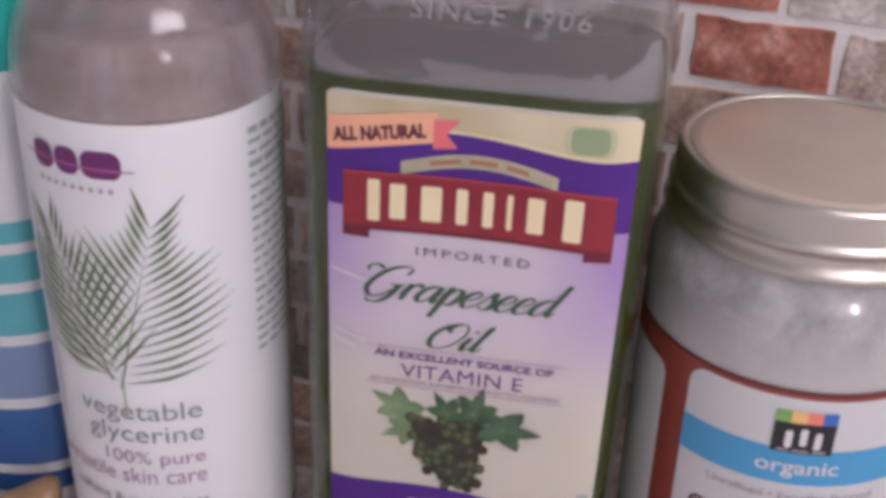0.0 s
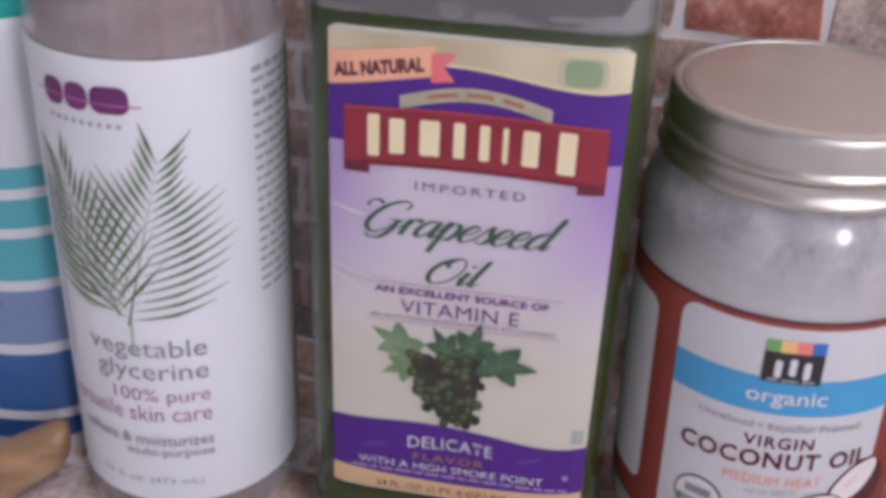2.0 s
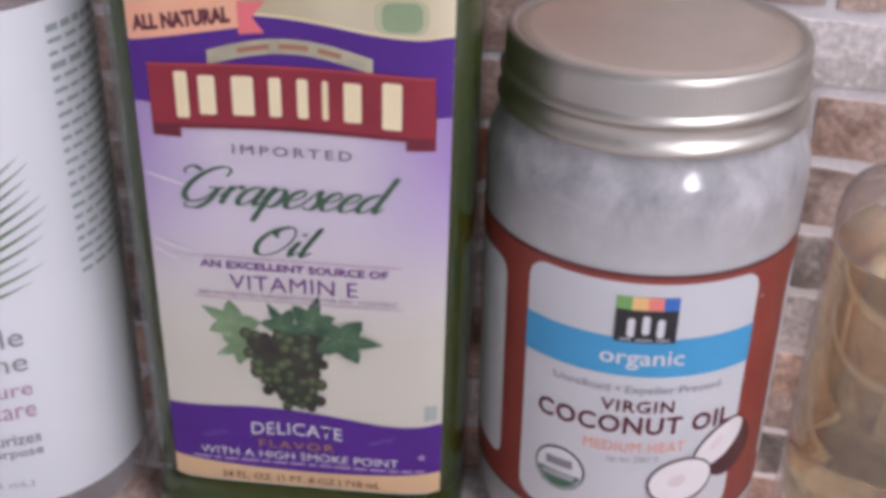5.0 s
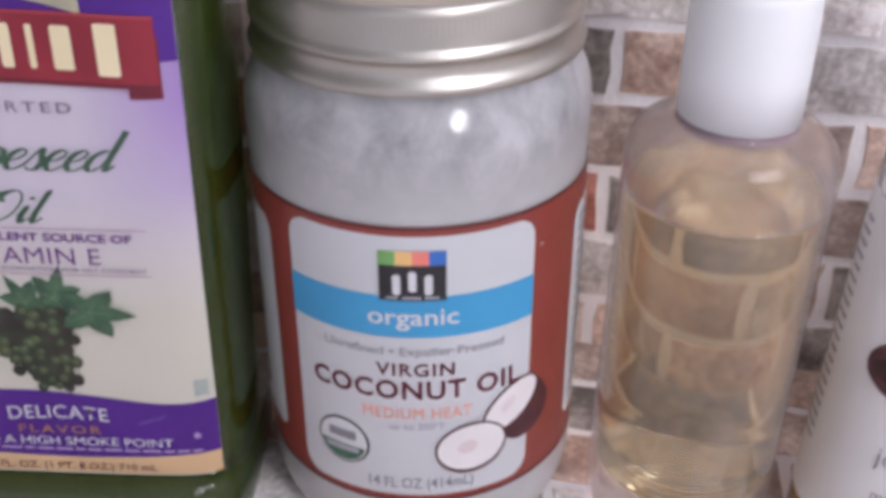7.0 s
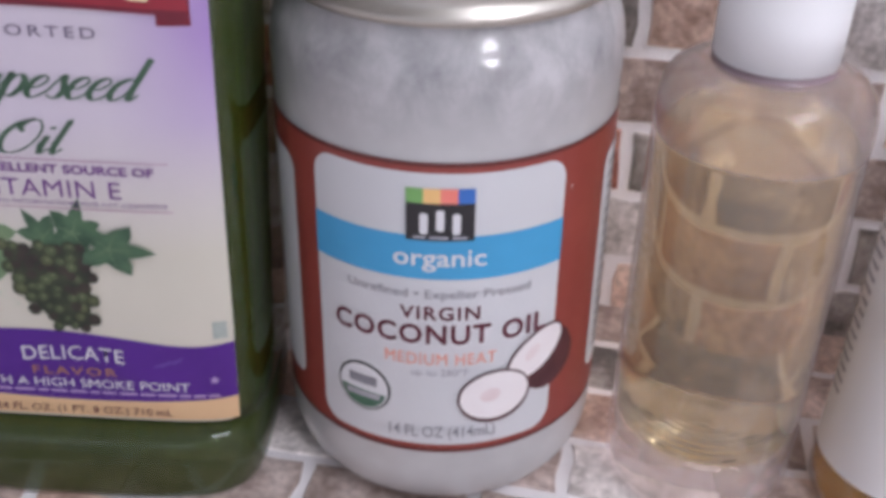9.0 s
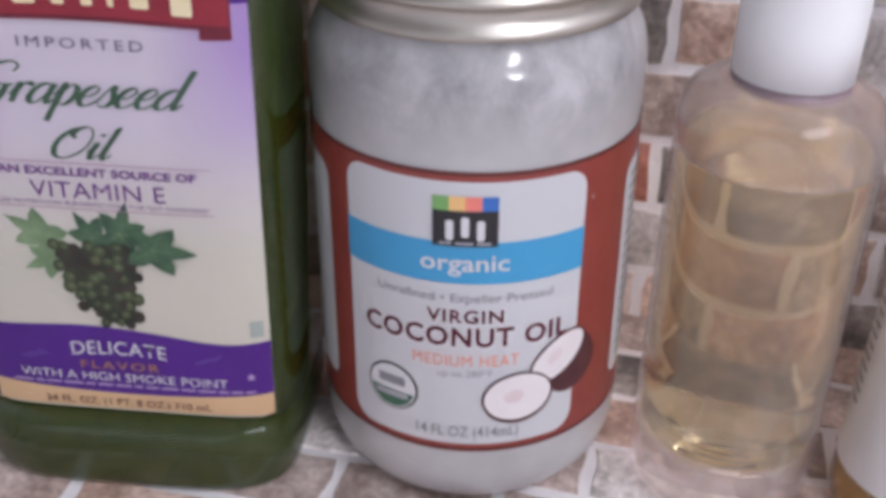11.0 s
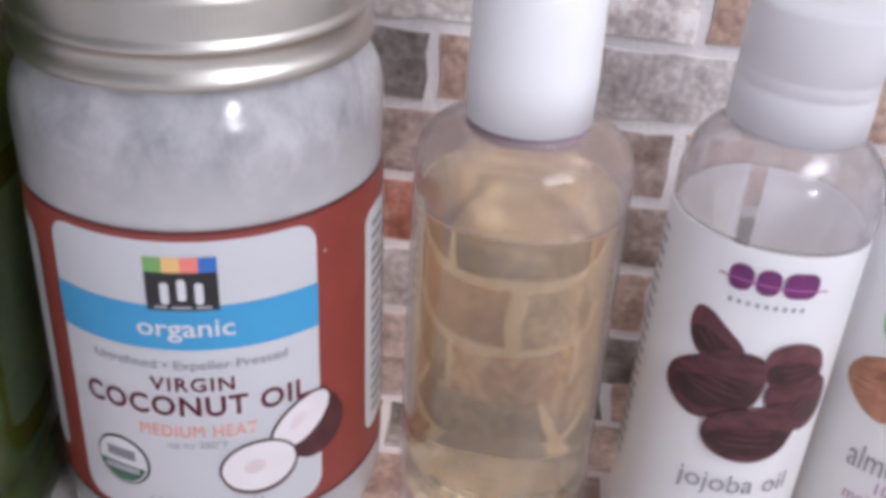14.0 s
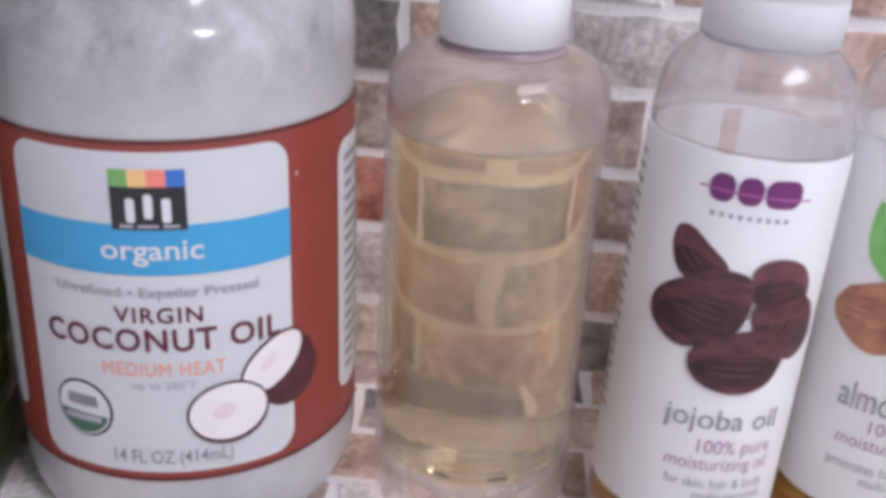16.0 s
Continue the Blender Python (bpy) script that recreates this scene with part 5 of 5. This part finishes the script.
def wooden_handle():
    """A flattened wooden handle that lies on the counter, its blunt end lifted beside the bottle."""
    bm = bmesh.new()
    rows = []
    ex, ey, dx, dy = -0.1815, 0.2168, -0.842, -0.541
    for i in range(33):
        reach = 0.11 * (i / 32) ** 1.4
        blunt = min(1.0, 0.55 + math.sqrt(min(1.0, reach / 0.004)) * 0.45)
        high = (0.0074 + 0.0018 * min(1.0, reach / 0.03)) * blunt
        wide = (0.0068 + 0.0042 * min(1.0, reach / 0.04)) * blunt
        z = COUNTER_Z + 0.009 + 0.0155 * max(0.0, 1 - reach / 0.04) ** 1.4
        row = []
        for k in range(24):
            a = 2 * math.pi * k / 24
            side, up = wide * math.copysign(abs(math.cos(a)) ** 0.75, math.cos(a)), high * math.copysign(abs(math.sin(a)) ** 0.8, math.sin(a))
            row.append(bm.verts.new((ex + dx * reach - dy * side, ey + dy * reach + dx * side, z + up)))
        rows.append(row)
    for a, b in zip(rows, rows[1:]):
        for k in range(24):
            j = (k + 1) % 24
            bm.faces.new((a[k], a[j], b[j], b[k]))
    bm.faces.new(rows[0][::-1])
    bm.faces.new(rows[-1])
    bmesh.ops.recalc_face_normals(bm, faces=bm.faces)
    return tagged(finish("wooden_handle", bm, HONEY_WOOD), "honey-brown streaked wooden handle lying beside the bottles", "handle")


striped_bottle()
wooden_handle()


# ---- bricks of the wall and of the counter ----
def brick_mesh(rng, material, length, high):
    """A thin brick face with ragged edges, lying in x and z, its front towards -y."""
    nx, nz, depth = 6, 3, 0.0011
    bm = bmesh.new()
    grid = []
    for j in range(nz + 1):
        row = []
        for i in range(nx + 1):
            x, z = -length / 2 + length * i / nx, -high / 2 + high * j / nz
            rim = i in (0, nx) or j in (0, nz)
            x += rng.uniform(-0.0007, 0.0007)
            z += rng.uniform(-0.0006, 0.0006)
            row.append(bm.verts.new((x, -depth + (0.00035 if rim else rng.uniform(-0.0003, 0.0002)), z)))
        grid.append(row)
    for j in range(nz):
        for i in range(nx):
            bm.faces.new((grid[j][i], grid[j][i + 1], grid[j + 1][i + 1], grid[j + 1][i]))
    loop = grid[0] + [grid[j][nx] for j in range(1, nz)] + grid[nz][::-1] + [grid[j][0] for j in range(nz - 1, 0, -1)]
    back = [bm.verts.new((v.co.x * 1.015, 0.0002, v.co.z * 1.03)) for v in loop]
    for k in range(len(loop)):
        m = (k + 1) % len(loop)
        bm.faces.new((loop[m], loop[k], back[k], back[m]))
    me = bpy.data.meshes.new("brick")
    bm.to_mesh(me)
    bm.free()
    me.materials.append(material)
    return me


KINDS = {"red": BRICK_RED, "grey": BRICK_GREY, "taupe": BRICK_TAUPE, "tan": BRICK_TAN, "dark": BRICK_DARK}
brick_rng = random.Random(14)
MESHES = {k: [brick_mesh(brick_rng, m, PITCH - 0.0042, BRICK_H) for _ in range(4)] for k, m in KINDS.items()}
# bricks whose colour stands out, by course and count
NAMED = {(6, 0): "red", (6, 1): "taupe", (6, -1): "taupe", (7, 0): "grey", (7, 1): "taupe", (5, 0): "taupe", (5, 2): "grey", (5, 1): "grey", (5, 3): "tan", (4, 1): "dark", (4, 2): "tan", (4, 3): "grey", (4, 4): "tan", (3, 1): "taupe", (3, 2): "taupe", (3, 3): "tan", (2, 1): "red", (2, 3): "taupe",
         (6, -3): "taupe", (5, -3): "taupe", (4, -3): "taupe", (3, -3): "taupe", (2, -3): "tan", (1, -3): "red", (0, -3): "tan", (6, 3): "tan", (6, 4): "tan"}
# and those that show through the oil of the unlabelled bottle
BEHIND = {(2, 2): "dark", (1, 2): "tan", (1, 1): "grey", (0, 2): "tan"}
for course in range(10):
    z = 0.0155 + COURSE * (course - 1) + COURSE / 2
    start = (-0.0222 if course % 2 == 0 else 0.0967 - 2 * PITCH - 0.0005)
    for k in range(-7, 8):
        kind = NAMED.get((course, k)) or brick_rng.choice(["grey", "taupe", "taupe", "tan", "tan", "red", "dark"])
        kind = BEHIND.get((course, k), kind)
        b = new("brick", brick_rng.choice(MESHES[kind]))
        b.parent = WALL
        b.location = (start + PITCH * (k + 0.5), WALL_Y, z)
        b.rotation_euler = (0, radians(brick_rng.uniform(-0.6, 0.6)), 0)
for course in range(10):
    y = 0.2545 - COURSE / 2 - COURSE * (course - 4)
    start = -0.0055 + (0.0 if course % 2 == 0 else PITCH / 2)
    for k in range(-7, 8):
        kind = brick_rng.choice(["grey", "taupe", "taupe", "tan", "dark", "tan"])
        if y > WALL_Y - 0.008:
            continue
        b = new("brick", brick_rng.choice(MESHES[kind]))
        b.parent = COUNTER
        b.location = (start + PITCH * (k + 0.5), y, COUNTER_Z)
        b.rotation_euler = (radians(-90), 0, radians(brick_rng.uniform(-0.6, 0.6)))
